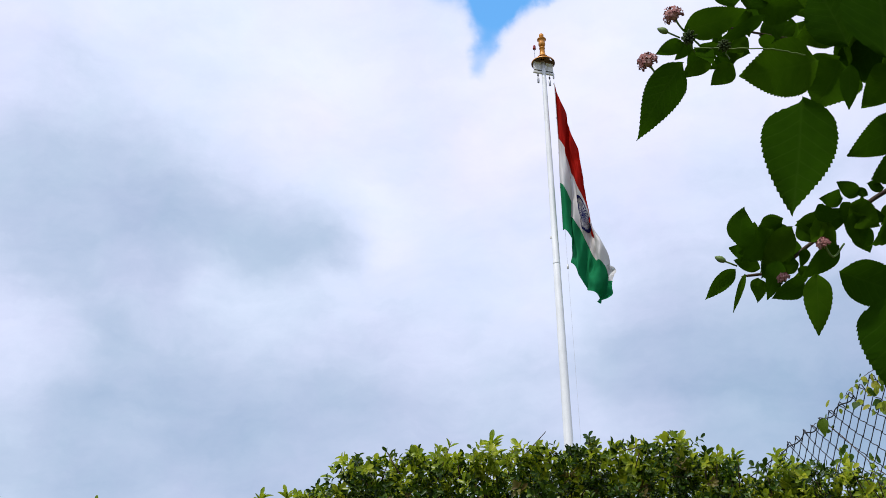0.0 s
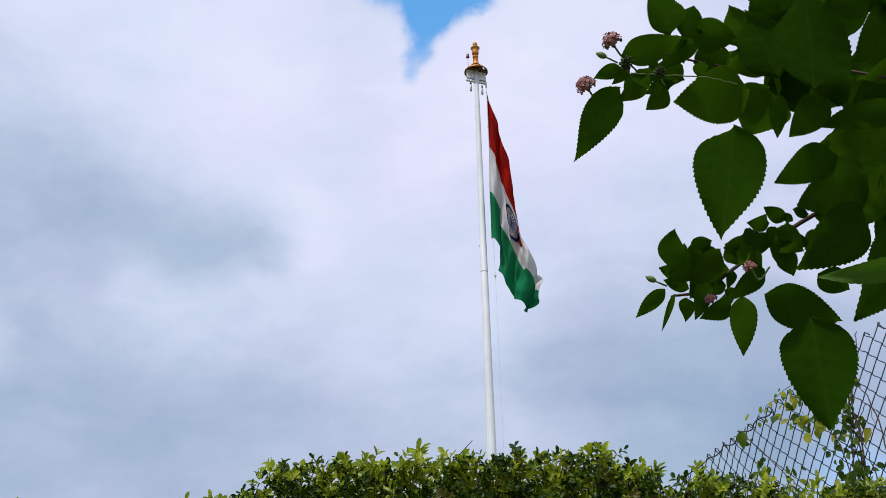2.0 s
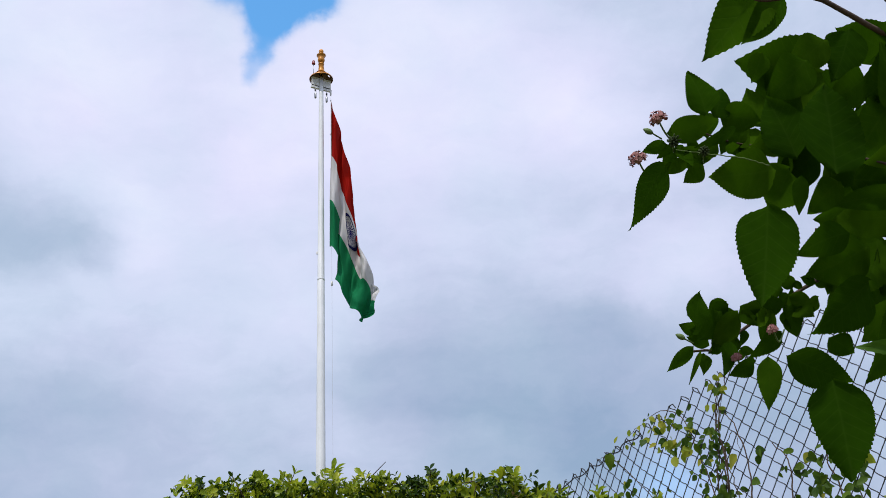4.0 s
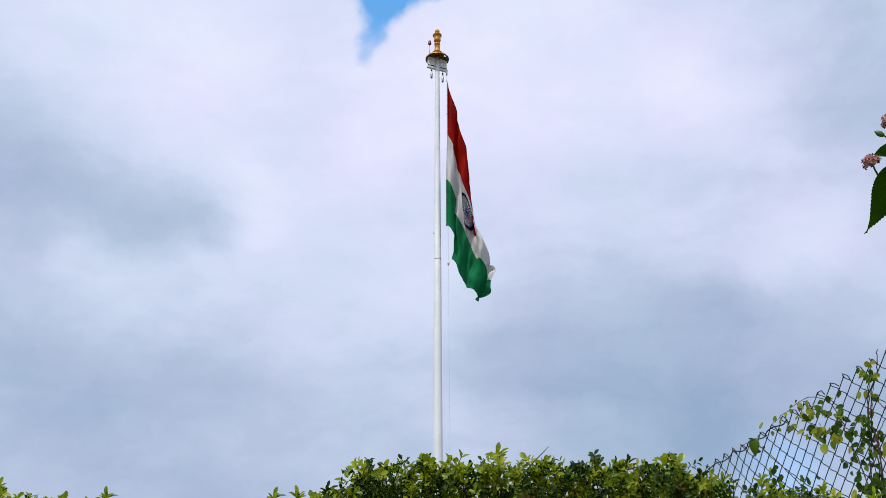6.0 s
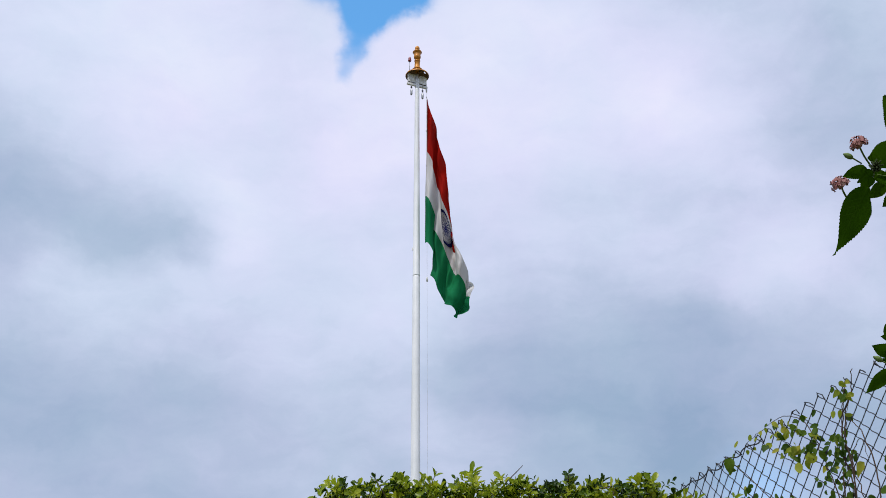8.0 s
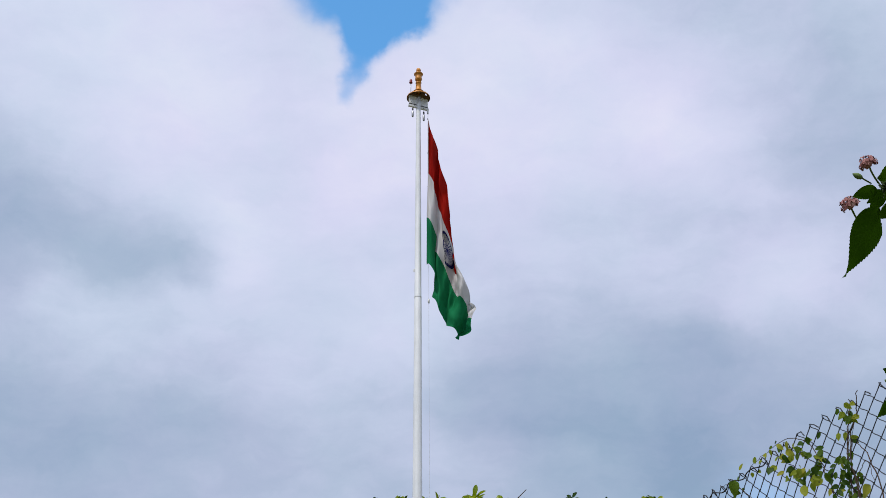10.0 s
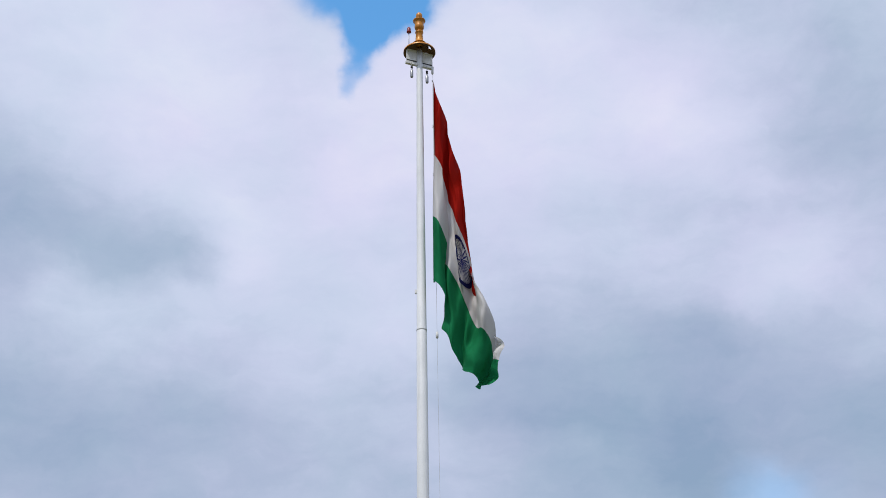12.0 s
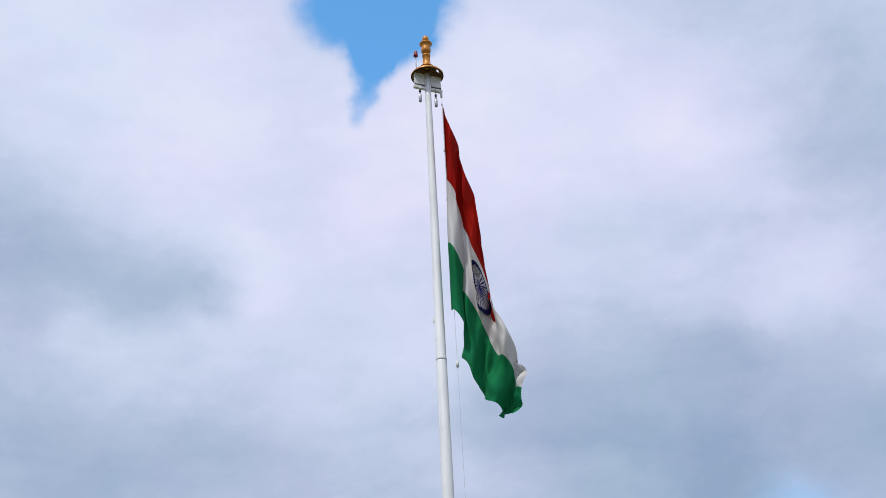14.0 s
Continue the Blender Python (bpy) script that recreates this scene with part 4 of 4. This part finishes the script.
TIP_SPRAY = [
    (0.180, 2.031, 0.190, 2.066, 0.022, 0.095), (0.175, 2.014, 0.151, 1.994, 0.012, 0.095), (0.182, 2.012, 0.171, 1.985, 0.005, 0.100),
    (0.249, 2.023, 0.220, 2.001, 0.017, 0.085), (0.221, 1.995, 0.197, 1.979, 0.016, 0.085), (0.205, 2.016, 0.193, 1.982, 0.015, 0.090),
    (0.208, 2.054, 0.184, 2.022, 0.023, 0.110), (0.223, 2.052, 0.196, 2.018, 0.021, 0.105), (0.229, 2.061, 0.242, 2.040, 0.019, 0.115),
    (0.217, 2.061, 0.191, 2.047, 0.016, 0.110), (0.212, 2.045, 0.195, 2.014, 0.018, 0.115)]
TWIG_SPRAY = [
    (0.274, 2.072, 0.258, 2.081, 0.013, 0.100), (0.246, 2.057, 0.225, 2.053, 0.014, 0.100), (0.244, 2.060, 0.250, 2.072, 0.005, 0.100),
    (0.291, 2.072, 0.282, 2.082, 0.010, 0.090), (0.262, 2.064, 0.243, 2.045, 0.015, 0.105), (0.250, 2.053, 0.235, 2.039, 0.012, 0.100),
    (0.280, 2.069, 0.270, 2.078, 0.007, 0.095), (0.267, 2.067, 0.258, 2.054, 0.010, 0.100)]


def build_lantana():
    shrub = thing("lantana_shrub", (0.72, -36.15, 0), "lantana shrub with toothed dark green leaves and pink flowers", "shrub")
    rng = random.Random(8)
    y = LANTANA_Y + 0.03

    def branch(points, r0, r1, mat=BARK, sides=7):
        line = smooth_line(points, 7)
        line = [p + Vector((0.0015 * noise.noise((k * 0.9, 0, 1)), 0, 0.0015 * noise.noise((k * 0.9, 4, 1)))) for k, p in enumerate(line)]
        return part("branch", tube(line, [r0 + (r1 - r0) * k / (len(line) - 1) for k in range(len(line))], sides), mat, shrub)

    branch([(0.72, -36.15, 0), (0.66, -36.16, 0.7), (0.58, -36.2, 1.4), (0.50, y, 1.98), (0.52, y + 0.06, 2.16), (0.49, y + 0.09, 2.34), (0.43, y + 0.09, 2.46)], 0.014, 0.004)
    lower = branch([(0.50, y, 1.98), (0.43, -36.200, 2.10), (0.372, -36.170, 2.123), (0.316, -36.160, 2.095), (0.266, -36.150, 2.068), (0.212, -36.145, 2.033), (0.184, -36.150, 2.025)], 0.0030, 0.0010)
    upper = branch([(0.52, y + 0.06, 2.16), (0.43, y + 0.05, 2.165), (0.357, y + 0.03, 2.178), (0.31, y + 0.04, 2.196), (0.238, y + 0.03, 2.194), (0.187, y, 2.186), (0.15, y - 0.03, 2.165)], 0.0015, 0.0007)
    branch([(0.230, y - 0.030, 2.1325), (0.206, y - 0.040, 2.1325), (0.180, y - 0.038, 2.1375), (0.153, y - 0.032, 2.1455)], 0.0006, 0.00035, GREEN_STEM)
    right = branch([(0.52, y + 0.06, 2.16), (0.44, y + 0.05, 2.12), (0.40, y + 0.08, 2.13), (0.36, y + 0.11, 2.15), (0.33, y + 0.12, 2.16)], 0.003, 0.0012)
    top = branch([(0.49, y + 0.09, 2.34), (0.40, y + 0.04, 2.335), (0.32, y, 2.34), (0.27, y, 2.335), (0.245, y, 2.35)], 0.0035, 0.0014)
    count = 0
    for spray, holder in ((UPPER_SPRAY, upper), (MIDDLE_SPRAY, upper), (RIGHT_SPRAY, right), (LOWER_SPRAY, lower), (TIP_SPRAY, lower), (TWIG_SPRAY, lower), (TOP_SPRAY, top)):
        for bx, bz, tx, tz, width, behind in spray:
            count += 1
            base, tip = Vector((bx, LANTANA_Y + behind, bz)), Vector((tx, LANTANA_Y + behind + rng.uniform(-0.012, 0.012), tz))
            face = Vector((-0.10 + rng.uniform(-0.30, 0.30), -0.87, -0.80 + rng.uniform(-0.22, 0.22)))
            # the nearest leaf takes the paler colour that stands in for sun on it
            leaf = part("leaf", leaf_mesh("leaf", SUNLIT_LANTANA if behind < -0.03 else LANTANA, base, tip, width, face, "lantana", 1, rng.uniform(-0.08, 0.18), rng.uniform(0.05, 0.35), 24 if width > 0.02 else 13, count), None, holder)
            # the petiole reaches back towards the nearest wood
            size = (tip - base).length
            back = (base - tip).normalized()
            part("petiole", tube(smooth_line([base + (tip - base) * 0.03, base + back * size * 0.10, base + back * size * 0.16 + Vector((0.3 * size * 0.4, 0.015, 0.002))], 3), 0.0007 + width * 0.012, 5), GREEN_STEM, leaf)
    # older leaves crowd behind the sprays, where the branches meet
    for k in range(94):
        if k < 27:
            base = Vector((rng.uniform(0.31, 0.47), LANTANA_Y + rng.uniform(0.07, 0.15), rng.uniform(2.09, 2.36)))
            size, holder = rng.uniform(0.050, 0.085), right
        elif k < 50:
            base = Vector((rng.uniform(0.196, 0.242), LANTANA_Y + rng.uniform(0.11, 0.15), rng.uniform(2.024, 2.060)))
            size, holder = rng.uniform(0.012, 0.022), lower
        elif k < 72:
            run = rng.random()
            base = Vector((0.228 + 0.10 * run + rng.uniform(-0.010, 0.010), LANTANA_Y + rng.uniform(0.085, 0.135), 2.040 + 0.054 * run + rng.uniform(-0.012, 0.014)))
            size, holder = rng.uniform(0.014, 0.026), lower
        elif k < 86:
            base = Vector((rng.uniform(0.15, 0.21), LANTANA_Y + rng.uniform(0.005, 0.03), rng.uniform(2.142, 2.172)))
            size, holder = rng.uniform(0.014, 0.024), upper
        else:
            base = Vector((rng.uniform(0.205, 0.265), LANTANA_Y + rng.uniform(0.04, 0.07), rng.uniform(2.195, 2.225)))
            size, holder = rng.uniform(0.026, 0.040), upper
        tip = base + Vector((rng.uniform(-0.8, 0.4), rng.uniform(-0.3, 0.3), rng.uniform(-1.0, 0.5))).normalized() * size
        face = Vector((rng.uniform(-0.5, 0.3), -0.87, -0.80 + rng.uniform(-0.35, 0.35)))
        part("leaf", leaf_mesh("leaf", LANTANA, base, tip, size * rng.uniform(0.55, 0.75), face, "lantana", 1, rng.uniform(-0.05, 0.15), rng.uniform(0.05, 0.3), 14, 100 + k), None, holder)
    # flower heads: a dome of small five-lobed florets on thin tubes
    for x, z, r, behind in ((0.141, 2.176, 0.0082, 0.0), (0.119, 2.136, 0.0082, 0.0), (0.235, 2.020, 0.0052, 0.075), (0.206, 2.002, 0.0044, 0.09)):
        heart = Vector((x, LANTANA_Y - 0.006 + behind, z - 0.004))
        lean = Vector((-0.35, -0.2, 0.9)).normalized()
        stalk = part("flower_stalk", tube(smooth_line([heart + Vector((0.020, 0.024, -0.010 if behind < 0.05 else 0.012)), heart + Vector((0.007, 0.009, -0.006)), heart], 4), 0.0008, 5), GREEN_STEM, shrub)
        bm = bmesh.new()
        bmesh.ops.create_icosphere(bm, subdivisions=2, radius=r * 0.42, matrix=Matrix.Translation(heart + lean * r * 0.1))
        for k in range(40):
            a, h = k * 2.39996, 1 - 1.15 * (k + 0.5) / 40
            d = Vector((math.cos(a) * math.sqrt(max(0, 1 - h * h)), math.sin(a) * math.sqrt(max(0, 1 - h * h)), h))
            d = lean.to_track_quat("Z", "Y") @ d
            at = heart + d * r * rng.uniform(0.60, 1.02)
            tube([heart, at], 0.0005, 4, bm)
            s = d.orthogonal().normalized()
            o = d.cross(s)
            middle = bm.verts.new(at)
            ring = []
            for q in range(10):
                rad = (0.0022 if q % 2 == 0 else 0.0014) * rng.uniform(0.8, 1.2)
                ring.append(bm.verts.new(at + (s * math.cos(q * 0.628) + o * math.sin(q * 0.628)) * rad + d * rng.uniform(-0.0008, 0.0008)))
            for q in range(10):
                bm.faces.new((middle, ring[q], ring[(q + 1) % 10]))
        part("flower_head", bm, PETAL, stalk, "dusty pink flower head")
    for x, z, behind in ((0.165, 2.023, 0.095), (0.133, 2.165, 0.0)):
        bud = lathe([(0.0, -0.0045), (0.0016, -0.0034), (0.0025, -0.0008), (0.0022, 0.0016), (0.0009, 0.004), (0.0, 0.0048)], 10)
        stalk = part("bud_stalk", tube([(x + 0.012, LANTANA_Y + behind + 0.005, z - 0.004), (x + 0.003, LANTANA_Y + behind, z - 0.002)], 0.0007, 5), GREEN_STEM, shrub)
        part("bud", bud, GREEN_STEM, stalk, "green flower bud", pose(x, LANTANA_Y + behind, z, 0, -60, 0))

    # heads of closed green buds among the leaves
    for x, z, r in ((0.149, 2.147, 0.0056), (0.173, 2.138, 0.0048)):
        heart = Vector((x, LANTANA_Y - 0.012, z))
        bm = bmesh.new()
        for k in range(34):
            a, h = k * 2.39996, 1 - 2 * (k + 0.5) / 34
            d = Vector((math.cos(a) * math.sqrt(1 - h * h), math.sin(a) * math.sqrt(1 - h * h), h))
            reach = r * rng.uniform(0.75, 1.2)
            tube([heart, heart + d * reach * 0.6, heart + d * reach * 0.85, heart + d * reach], [0.0005, 0.0007, 0.0009, 0.0003], 5, bm)
        stalk = part("bud_stalk", tube(smooth_line([heart + Vector((0.006, 0.022, 0.004)), heart + Vector((0.002, 0.010, 0.0)), heart], 3), 0.0006, 5), GREEN_STEM, shrub)
        part("bud_head", bm, BUD, stalk, "head of closed dark green buds")


build_lantana()
